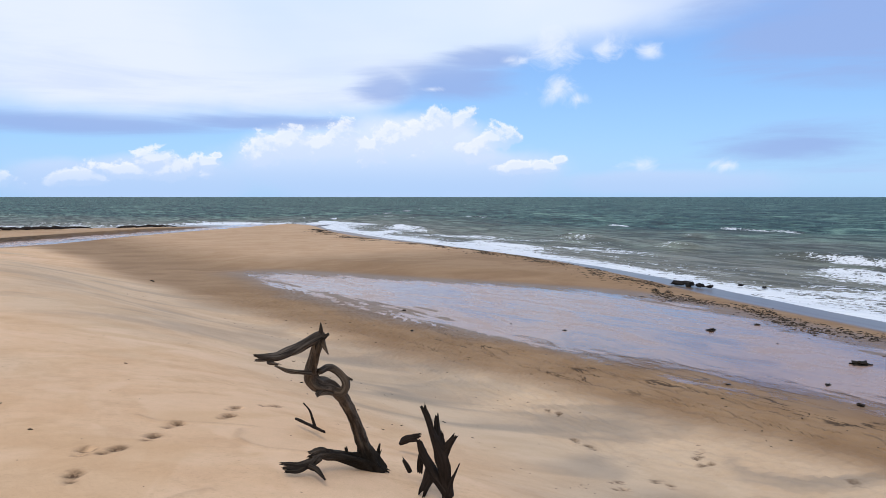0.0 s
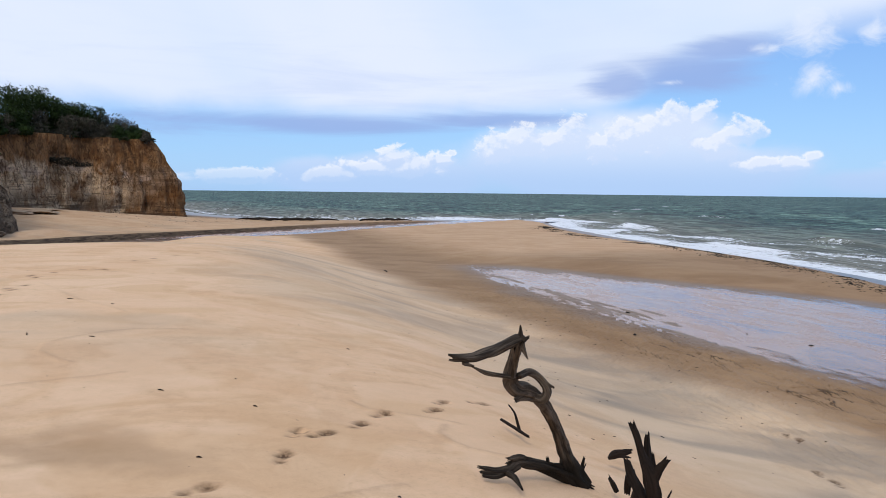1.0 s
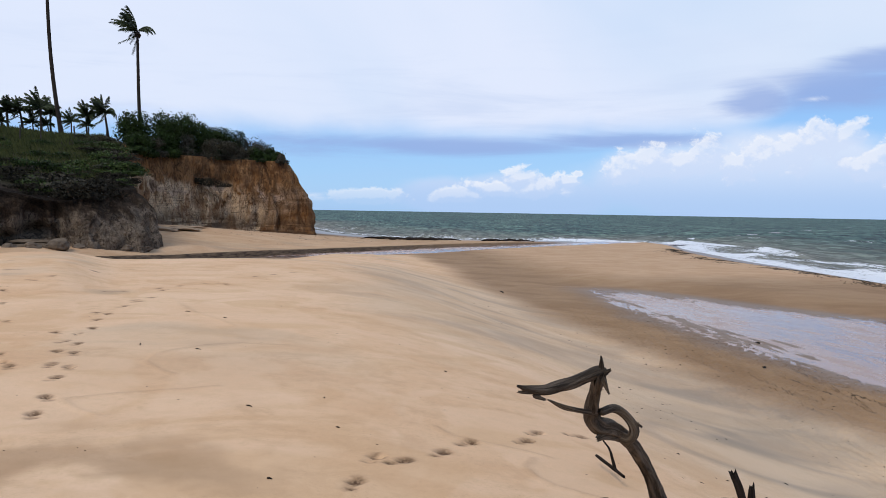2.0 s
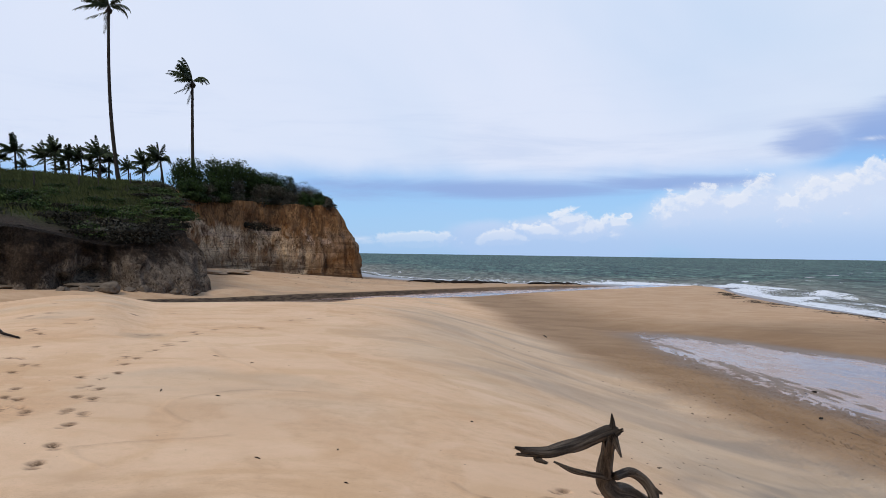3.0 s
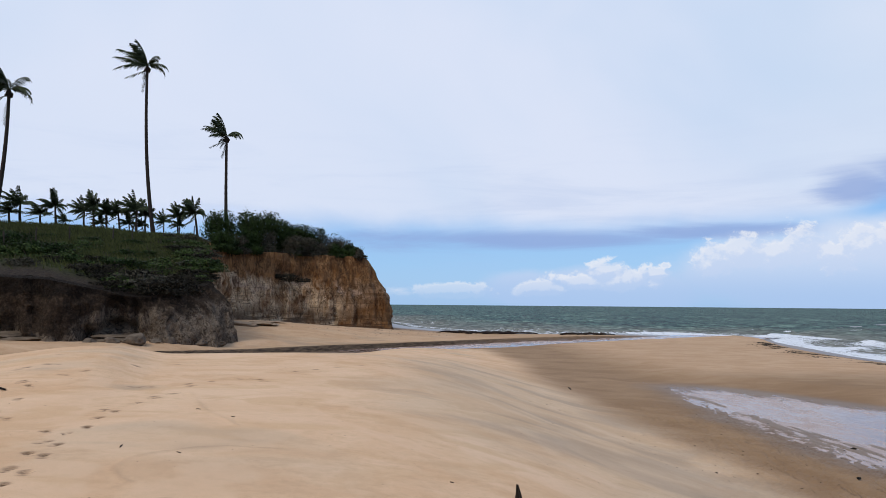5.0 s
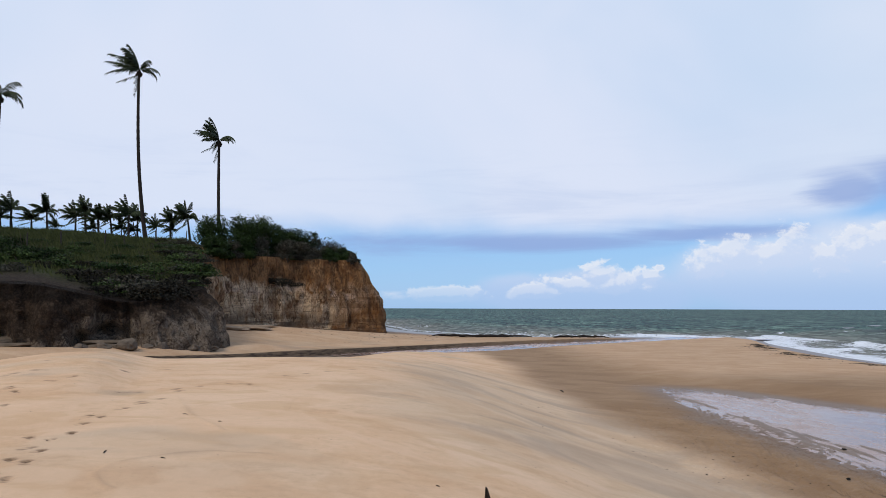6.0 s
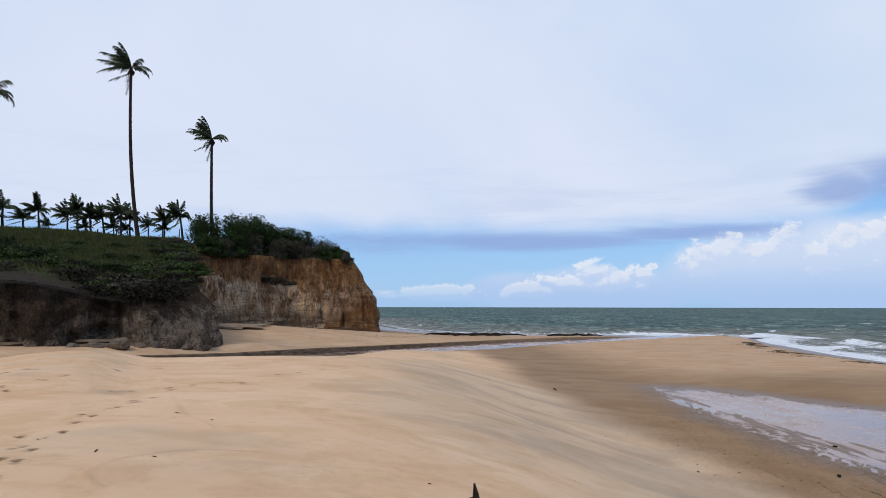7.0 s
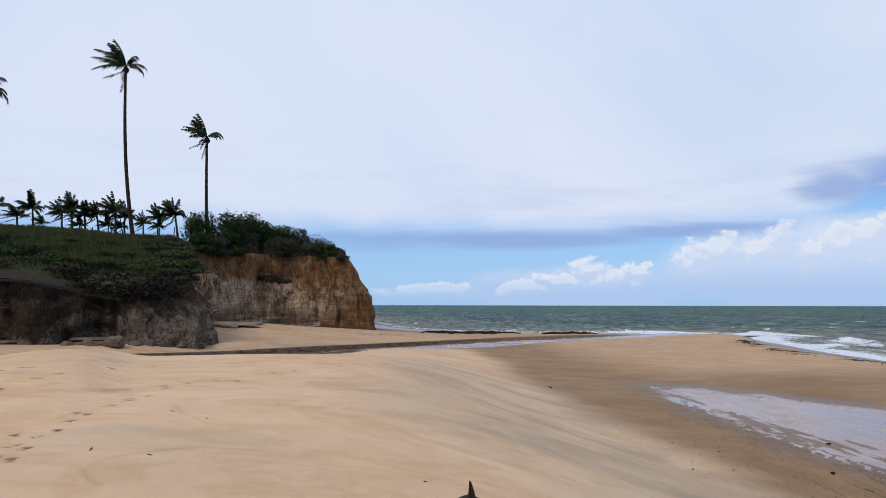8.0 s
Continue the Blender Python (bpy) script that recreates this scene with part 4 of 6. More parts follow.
def rock_face(name, foot, step, rows, lean, rough, mat, k, label, fields, niche=(), shape=lambda v: v ** 2, pull=None):
    """A weathered earth face standing on a foot line, rising to the hill."""
    a, x, y, nx, ny = dense(foot, step)
    le = lean(a, x, y)
    px, py = (0 * a, 0 * a) if pull is None else pull(x, y)
    zt = hill_z(x - nx * (le + 0.5), y - ny * (le + 0.5)) + 0.08
    zf = ground_z(x, y, False) - 0.6
    V, lay, arc = [], [], []
    vs = np.linspace(0, 1, rows)
    for v in vs:
        z = zf + (zt - zf) * v
        o = -le * shape(v) + 0.2 * np.exp(-((v - 0.0) / 0.10) ** 2)
        gully = np.abs(fbm(a * 0.45, z * 0.10, k, 3) - 0.5) * 2
        o = o - rough * (1.1 * (1 - sm(gully, 0.0, 0.35)) * sm(v, 0.02, 0.2) * (1 - 0.5 * v))
        o = o + rough * (1.7 * (fbm(a * 0.28, z * 0.16, k + 1, 3) - 0.5) + 0.9 * (fbm(a * 0.9, z * 0.8, k + 2, 4) - 0.5) + 0.75 * (fbm(a * 2.6, z * 1.6, k + 3, 4, 0.6) - 0.5))
        o = o + 0.30 * rough * (fbm(a * 1.5, z * 0.05 + a * 0.02, k + 6, 3) - 0.5) * sm(v, 0.0, 0.1)
        o = o + 0.08 * rough * sm(v, 0.93, 0.985)
        for na, nz, wa, wz, deep in niche:
            o = o - deep * np.exp(-(((a - na) / wa) ** 2 + ((z - nz - 0.25 * np.sin(a * 2.3)) / wz) ** 2))
        V.append(np.stack([x + nx * o + px * shape(v), y + ny * o + py * shape(v), z], 1))
        lay.append(np.full(len(a), v))
        arc.append(a)
    for j, inn in enumerate((0.5, 1.3, 2.6)):
        X, Y = x - nx * (le + inn) + px, y - ny * (le + inn) + py
        V.append(np.stack([X, Y, hill_z(X, Y) + (0.10, 0.03, -0.5)[j]], 1))
        lay.append(np.full(len(a), 1.0))
        arc.append(a)
    V = np.array(V)
    R, C = V.shape[:2]
    idx = np.arange(R * C).reshape(R, C)
    q = np.stack([idx[:-1, :-1], idx[1:, :-1], idx[1:, 1:], idx[:-1, 1:]], -1).reshape(-1, 4)
    P = V.reshape(-1, 3)
    lay, arc = np.array(lay).ravel(), np.array(arc).ravel()
    data = {"layer": lay}
    for key, fun in fields.items():
        data[key] = fun(arc, P[:, 0], P[:, 1], P[:, 2])
    ob = mesh_part(name, P, q, mat, smooth=True, fields=data)
    return tagged(ob, label, "cliff", kind="structure")


def cliff_lean(a, x, y):
    return 0.8 + 0.9 * sm(y, 50.0, 57.5)


def cliff_pull(x, y):
    """The brow draws back from the point of the headland."""
    k = sm(y, 51.5, 57.0) * (1 - sm(y, 66, 90))
    return -1.2 * k, -1.2 * k


def cliff_shape(v):
    """Upright below, rounding back towards the brow."""
    return float(np.interp(v, (0, 0.35, 0.5, 0.62, 0.76, 0.9, 1), (0, 0, 0.09, 0.24, 0.50, 0.74, 1.0)))


def pale_field(a, x, y, z):
    t = y + 0.35 * (x + 58) + 0.9 * (z - 4.0) + 5.0 * (fbm(a * 0.25, z * 0.3, 73) - 0.5)
    return (1 - sm(t, 49.0, 54.0)) * 0.95 + 0.10


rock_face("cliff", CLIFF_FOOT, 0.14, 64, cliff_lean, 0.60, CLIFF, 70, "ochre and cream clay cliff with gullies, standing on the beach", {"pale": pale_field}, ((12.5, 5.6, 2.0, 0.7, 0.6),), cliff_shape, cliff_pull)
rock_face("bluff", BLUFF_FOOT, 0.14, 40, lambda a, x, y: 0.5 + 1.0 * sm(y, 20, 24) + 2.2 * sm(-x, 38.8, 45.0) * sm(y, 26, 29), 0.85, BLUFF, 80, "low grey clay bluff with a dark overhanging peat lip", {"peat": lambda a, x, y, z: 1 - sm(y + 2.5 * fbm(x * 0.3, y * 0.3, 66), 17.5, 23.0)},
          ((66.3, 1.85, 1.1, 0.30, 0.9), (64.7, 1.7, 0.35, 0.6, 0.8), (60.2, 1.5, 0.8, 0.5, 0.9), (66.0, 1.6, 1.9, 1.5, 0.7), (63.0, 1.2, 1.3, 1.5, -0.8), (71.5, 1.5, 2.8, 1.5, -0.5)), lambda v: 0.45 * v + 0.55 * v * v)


HILL_EDGE = BLUFF_FOOT[:-2] + [(-52, 34.5)] + CLIFF_FOOT[1:] + [(-560, 540), (-560, -300), (-120, -300)]


def inside(px, py, poly):
    hit = np.zeros(len(px), bool)
    for (x0, y0), (x1, y1) in zip(poly, poly[1:] + poly[:1]):
        c = ((y0 > py) != (y1 > py)) & (px < (x1 - x0) * (py - y0) / (y1 - y0 + 1e-12) + x0)
        hit ^= c
    return hit


def on_hill(x, y, z=None):
    return inside(x, y, HILL_EDGE) & (to_line(x, y, HILL_EDGE) > 1.5 + 2.1 * sm(y, 50, 57) * (1 - sm(y, 75, 110)))


def bare_field(x, y, z):
    d = to_line(x, y, BLUFF_FOOT)
    n = fbm(x * 0.3, y * 0.3, 63) - 0.5
    return np.clip(1 - sm(d + 3.5 * n, 2.5, 6.0), 0, 1) * (1 - sm(y, 24, 28))


hx = grid_axis(-95, -33, 0.45, 560, 1.06)
hy = grid_axis(-8, 75, 0.45, 560, 1.06)
hill = sheet("hill", hx[hx < -30], hy[(hy > -300)], hill_z, HILL, {"bare": bare_field}, on_hill, True)
tagged(hill, "grassy slope rising behind the bluff to a palm grove", "hill", kind="structure")

# ---------------------------------------------------------------- driftwood on the sand


def limb(name, knots, mat, parent, seed, sides=12, char=None):
    """A gnarled round limb through knots of place and radius, with ridges along the grain."""
    rnd = random.Random(seed)
    k = np.array(knots, float)
    n = len(k)
    ext = np.vstack([2 * k[0] - k[1], k, 2 * k[-1] - k[-2]])
    rows = []
    for i in range(n - 1):
        p0, p1, p2, p3 = ext[i], ext[i + 1], ext[i + 2], ext[i + 3]
        length = np.linalg.norm((p2 - p1)[:3])
        cuts = max(3, int(length / 0.012))
        for j in range(cuts):
            t = j / cuts
            rows.append(0.5 * ((2 * p1) + (p2 - p0) * t + (2 * p0 - 5 * p1 + 4 * p2 - p3) * t * t + (3 * p1 - p0 - 3 * p2 + p3) * t ** 3))
    rows.append(k[-1])
    rows = np.array(rows)
    rows[:, 3] = np.maximum(rows[:, 3], 0.003)
    tan = np.gradient(rows[:, :3], axis=0)
    tan /= np.linalg.norm(tan, axis=1)[:, None] + 1e-9
    up = np.array([0.3, -0.8, 0.5])
    verts, faces, tone, grain = [], [], [], []
    ph = rnd.uniform(0, 50)
    for i, (row, t) in enumerate(zip(rows, tan)):
        up = up - t * up.dot(t)
        up /= np.linalg.norm(up) + 1e-9
        side = np.cross(t, up)
        for s in range(sides):
            a = 2 * math.pi * s / sides + 0.012 * i
            ca, sa = math.cos(a), math.sin(a)
            q = Vector((ca * 2.2 + ph, sa * 2.2, i * 0.035))
            ridge = noise.noise(Vector((ca * 4 + ph, sa * 4, i * 0.05)))
            r = 0.76 * row[3] * (1 + 0.32 * noise.noise(q) + 0.34 * ridge + 0.16 * noise.noise(Vector((ca * 9 + ph, sa * 9, i * 0.09))))
            verts.append(row[:3] + r * (up * ca + side * sa))
            tone.append(0.0 if char is None else char(verts[-1], ridge))
            grain.append((ca * 1.5 + ph, sa * 1.5, i * 0.075))
        if i:
            b = (i - 1) * sides
            for s in range(sides):
                faces.append((b + s, b + (s + 1) % sides, b + sides + (s + 1) % sides, b + sides + s))
    faces.append(tuple(range(sides))[::-1])
    # a torn end: every second corner of the last ring runs out further
    last = (len(rows) - 1) * sides
    for s in range(sides):
        verts[last + s] = verts[last + s] + tan[-1] * rows[-1][3] * rnd.uniform(-0.8, 1.8)
    verts.append(rows[-1][:3] - tan[-1] * rows[-1][3] * 0.4)
    tone.append(tone[-1])
    grain.append(grain[-1])
    grain = np.array(grain)
    c = len(verts) - 1
    for s in range(sides):
        faces.append((last + s, last + (s + 1) % sides, c))
    return mesh_part(name, verts, faces, mat, parent, True, {"char": tone, "grain_a": grain[:, 0], "grain_b": grain[:, 1], "grain_l": grain[:, 2]})


def nearer(x, y, z, r):
    """Draws a knot in towards the start of the walk, low ones a little more."""
    k = 0.962 + 0.026 * float(sm(z, 2.2, 2.6))
    return 0.509 + (x - 0.509) * k, -0.854 + (y + 0.854) * k, 3.334 + (z - 3.334) * k, r * k


def wood_thing(name, limbs, mat, label, seed, char=None, sides=12, near=False):
    limbs = {key: [nearer(*k) for k in knots] for key, knots in limbs.items()} if near else limbs
    first = next(iter(limbs.values()))
    base = Vector(first[0][:3])
    thing = new(name)
    thing.location = base
    for i, (key, knots) in enumerate(limbs.items()):
        local = [(x - base.x, y - base.y, z - base.z, r) for x, y, z, r in knots]
        limb(key, local, mat, thing, seed + i, sides, char)
    return tagged(thing, label, "driftwood")


MAIN = {
    "trunk": [(-0.531, 4.020, 1.471, 0.064), (-0.604, 3.980, 1.557, 0.076), (-0.633, 3.880, 1.706, 0.054), (-0.644, 3.700, 1.931, 0.046), (-0.659, 3.450, 2.150, 0.045), (-0.695, 3.300, 2.242, 0.047), (-0.738, 3.220, 2.267, 0.050), (-0.752, 3.160, 2.330, 0.046), (-0.700, 3.050, 2.443, 0.038), (-0.658, 2.970, 2.525, 0.034), (-0.642, 2.935, 2.560, 0.036)],
    "crook": [(-0.603, 2.930, 2.580, 0.024), (-0.625, 2.920, 2.600, 0.036), (-0.667, 2.850, 2.582, 0.030), (-0.724, 2.750, 2.554, 0.032), (-0.768, 2.650, 2.546, 0.026), (-0.801, 2.570, 2.562, 0.017), (-0.828, 2.530, 2.578, 0.006)],
    "upper_spike": [(-0.625, 2.920, 2.582, 0.027), (-0.615, 2.910, 2.630, 0.014), (-0.613, 2.900, 2.674, 0.004)],
    "side_spike": [(-0.628, 2.920, 2.594, 0.024), (-0.603, 2.920, 2.600, 0.014), (-0.581, 2.920, 2.612, 0.008)],
    "lower_spike": [(-0.619, 2.920, 2.588, 0.024), (-0.604, 2.930, 2.547, 0.015), (-0.583, 2.930, 2.506, 0.004)],
    "end_finger": [(-0.786, 2.620, 2.546, 0.017), (-0.807, 2.570, 2.548, 0.011), (-0.830, 2.540, 2.551, 0.006)],
    "end_spike": [(-0.781, 2.660, 2.538, 0.020), (-0.792, 2.620, 2.526, 0.014), (-0.749, 2.620, 2.516, 0.006)],
    "thin_branch": [(-0.716, 3.130, 2.355, 0.023), (-0.765, 3.050, 2.375, 0.016), (-0.820, 2.980, 2.399, 0.014), (-0.863, 2.900, 2.441, 0.005)],
    "loop": [(-0.693, 3.130, 2.362, 0.023), (-0.661, 3.220, 2.367, 0.025), (-0.624, 3.290, 2.323, 0.027), (-0.589, 3.320, 2.257, 0.030), (-0.609, 3.330, 2.200, 0.030), (-0.666, 3.340, 2.196, 0.031)],
    "loop_spike": [(-0.603, 3.310, 2.289, 0.023), (-0.576, 3.310, 2.283, 0.013), (-0.556, 3.310, 2.277, 0.007)],
    "knot": [(-0.669, 3.350, 2.196, 0.031), (-0.711, 3.260, 2.218, 0.034), (-0.726, 3.200, 2.211, 0.013)],
    "root_limb": [(-0.587, 3.990, 1.527, 0.072), (-0.669, 3.880, 1.598, 0.055), (-0.758, 3.760, 1.662, 0.042), (-0.818, 3.680, 1.695, 0.042), (-0.860, 3.600, 1.714, 0.037), (-0.882, 3.550, 1.687, 0.033), (-0.941, 3.510, 1.678, 0.026), (-0.999, 3.490, 1.689, 0.018), (-1.042, 3.480, 1.695, 0.011)],
    "root_finger": [(-0.877, 3.560, 1.684, 0.026), (-0.945, 3.500, 1.667, 0.018), (-1.025, 3.470, 1.671, 0.011)],
    "root_thumb": [(-0.885, 3.560, 1.676, 0.026), (-0.935, 3.490, 1.650, 0.018), (-1.004, 3.460, 1.654, 0.011)],
    "root_knob": [(-0.803, 3.720, 1.674, 0.034), (-0.844, 3.620, 1.729, 0.037), (-0.876, 3.570, 1.735, 0.026)],
    "root_fork": [(-0.842, 3.600, 1.700, 0.034), (-0.879, 3.540, 1.670, 0.030), (-0.817, 3.480, 1.666, 0.022), (-0.748, 3.400, 1.643, 0.007)],
    "stub": [(-0.715, 3.810, 1.647, 0.015), (-0.720, 3.800, 1.692, 0.012)],
    "splinter": [(-0.570, 4.000, 1.512, 0.024), (-0.557, 4.000, 1.591, 0.016), (-0.541, 4.000, 1.662, 0.008)],
    "splinter_small": [(-0.558, 4.000, 1.532, 0.012), (-0.546, 4.000, 1.580, 0.008), (-0.530, 4.000, 1.624, 0.004)],
    "buried_root": [(-0.621, 3.970, 1.548, 0.060), (-0.550, 4.000, 1.509, 0.036), (-0.488, 4.000, 1.485, 0.012)],
}
STUMP = {
    "trunk": [(-0.028, 3.660, 1.467, 0.037), (-0.049, 3.660, 1.570, 0.033), (-0.062, 3.620, 1.710, 0.043), (-0.087, 3.600, 1.805, 0.036), (-0.119, 3.580, 1.888, 0.021), (-0.144, 3.560, 1.984, 0.019), (-0.167, 3.550, 2.049, 0.018)],
    "middle_prong": [(-0.072, 3.620, 1.745, 0.029), (-0.095, 3.630, 1.866, 0.022), (-0.102, 3.630, 1.982, 0.012)],
    "right_prong": [(-0.055, 3.620, 1.746, 0.029), (-0.028, 3.600, 1.807, 0.025), (0.013, 3.580, 1.872, 0.016)],
    "short_prong": [(-0.061, 3.640, 1.774, 0.018), (-0.069, 3.650, 1.874, 0.007)],
    "leg": [(-0.039, 3.660, 1.491, 0.033), (-0.102, 3.680, 1.567, 0.033), (-0.158, 3.700, 1.652, 0.030), (-0.197, 3.720, 1.712, 0.026), (-0.226, 3.720, 1.791, 0.015)],
    "front_leg": [(-0.137, 3.700, 1.631, 0.037), (-0.162, 3.700, 1.557, 0.034), (-0.188, 3.680, 1.498, 0.026)],
    "back_leg": [(-0.201, 3.720, 1.730, 0.022), (-0.236, 3.850, 1.620, 0.023), (-0.255, 3.920, 1.529, 0.020)],
    "thorn": [(-0.030, 3.650, 1.481, 0.026), (-0.009, 3.620, 1.580, 0.015), (0.016, 3.610, 1.635, 0.007), (0.042, 3.600, 1.697, 0.004)],
}
CHUNK = {
    "body": [(-0.558, 4.830, 1.388, 0.018), (-0.520, 4.820, 1.420, 0.037), (-0.462, 4.800, 1.447, 0.032), (-0.396, 4.780, 1.474, 0.014)],
    "upper_finger": [(-0.491, 4.810, 1.447, 0.023), (-0.433, 4.790, 1.478, 0.014), (-0.387, 4.780, 1.492, 0.009)],
    "lower_finger": [(-0.480, 4.800, 1.432, 0.023), (-0.427, 4.780, 1.437, 0.014), (-0.390, 4.770, 1.437, 0.005)],
}
PEG = {
    "body": [(-0.330, 3.980, 1.492, 0.020), (-0.345, 3.960, 1.541, 0.020), (-0.368, 3.940, 1.586, 0.012)],
}
TWIG_V = {
    "lying": [(-1.443, 4.950, 1.523, 0.012), (-1.282, 4.800, 1.523, 0.016), (-1.109, 4.620, 1.532, 0.014)],
    "standing": [(-1.220, 4.750, 1.523, 0.014), (-1.236, 4.730, 1.596, 0.012), (-1.255, 4.720, 1.662, 0.009), (-1.296, 4.710, 1.717, 0.006)],
}


def main_char(p, ridge):
    """Blackened near the sand and on the crook's bark."""
    h = p[2] + 0.05 * ridge
    return float(max(0.92 * (1 - sm(h, 0.12, 0.34)), 0.62 * sm(h, 1.00, 1.08) * sm(ridge, -0.5, 0.1)))


wood_thing("driftwood_branch", MAIN, DRIFT, "twisted weathered grey driftwood branch standing in the sand", 11, main_char, 22, True)
wood_thing("driftwood_stump", {key: [(x, y, z, r * 1.28) for x, y, z, r in knots] for key, knots in STUMP.items()}, BURNT, "jagged black charred tree stump stuck in the sand", 41, None, 16, True)
wood_thing("driftwood_chunk", CHUNK, BURNT, "small dark splintered piece of wood lying on sand", 61, None, 12, True)
wood_thing("driftwood_peg", PEG, BURNT, "short dark wooden peg sticking out of the sand", 71, None, 12, True)
wood_thing("forked_stick", TWIG_V, BURNT, "thin dark forked stick lying on pale sand", 81, None, 8, True)
LEFT_STICK = {
    "stem": [(-12.9, 5.25, gz(-12.9, 5.25) + 0.12, 0.022), (-12.2, 5.12, gz(-12.2, 5.12) + 0.14, 0.026), (-11.6, 5.0, gz(-11.6, 5.0) + 0.06, 0.03), (-11.15, 5.06, gz(-11.15, 5.06) + 0.02, 0.02)],
    "side_twig": [(-11.9, 5.05, gz(-11.9, 5.05) + 0.08, 0.016), (-11.3, 4.75, gz(-11.3, 4.75) + 0.03, 0.014), (-10.7, 4.6, gz(-10.7, 4.6) + 0.015, 0.008)],
}
wood_thing("fallen_branch", LEFT_STICK, BURNT, "dark curved branch half buried beside footprints", 91, None, 8)

# ---------------------------------------------------------------- palms


def tube(points, radii, sides=8):
    """Verts and faces of a tapering tube."""
    V, F = [], []
    for i, (p, r) in enumerate(zip(points, radii)):
        for s in range(sides):
            a = 2 * math.pi * s / sides
            V.append((p[0] + r * math.cos(a), p[1] + r * math.sin(a), p[2]))
        if i:
            b = (i - 1) * sides
            for s in range(sides):
                F.append((b + s, b + (s + 1) % sides, b + sides + (s + 1) % sides, b + sides + s))
    F.append(tuple(range((len(points) - 1) * sides, len(points) * sides)))
    return V, F


def frond(name, length, rise, droop, wind, seed, parent, at, heading, leaflets=30):
    """One feather leaf: an arching rib with narrow leaflets that hang and blow to leeward."""
    rnd = random.Random(seed)
    V, F = [], []
    n = 12
    rib = []
    p, pitch = Vector(at), rise
    hd = Vector((math.cos(heading), math.sin(heading), 0))
    for i in range(n + 1):
        rib.append(p.copy())
        d = hd * math.cos(pitch) + Vector((0, 0, math.sin(pitch)))
        d = (d + wind * (0.2 + i / n) * 0.9).normalized()
        p = p + d * (length / n)
        pitch -= droop / n * (0.4 + 1.2 * i / n)
    for i, c in enumerate(rib):
        r = 0.04 * (1 - 0.85 * i / n)
        V += [c + Vector((0, 0, r)), c + Vector((-hd.y * r, hd.x * r, -r * 0.5)), c + Vector((hd.y * r, -hd.x * r, -r * 0.5))]
        if i:
            b = (i - 1) * 3
            for s in range(3):
                F.append((b + s, b + (s + 1) % 3, b + 3 + (s + 1) % 3, b + 3 + s))
    for j in range(leaflets):
        t = 0.10 + 0.90 * (j + rnd.random() * 0.6) / leaflets
        i = min(n - 1, int(t * n))
        c = rib[i].lerp(rib[i + 1], t * n - i)
        d = (rib[i + 1] - rib[i]).normalized()
        across = d.cross(Vector((0, 0, 1)))
        across = across.normalized() if across.length > 0.05 else Vector((-hd.y, hd.x, 0))
        ll = length * 0.27 * (1 - 0.60 * abs(t - 0.45) / 0.55) * rnd.uniform(0.75, 1.15)
        for side in (-1, 1):
            out_ = (across * side * 0.55 + d * 0.75 + Vector((0, 0, -0.45 + rnd.uniform(-0.3, 0.15))) + wind * 0.75).normalized()
            mid = c + out_ * ll * 0.5
            tip = c + out_ * ll + Vector((0, 0, -0.22 * ll))
            w = d * (0.026 + 0.006 * length)
            b = len(V)
            V += [c - w * 0.6, c + w * 0.6, mid + w, mid - w, tip]
            F += [(b, b + 1, b + 2, b + 3), (b + 3, b + 2, b + 4)]
    return mesh_part(name, V, F, FROND, parent)


WIND = Vector((-0.52, -0.70, 0.06))    # sea breeze, blowing inland


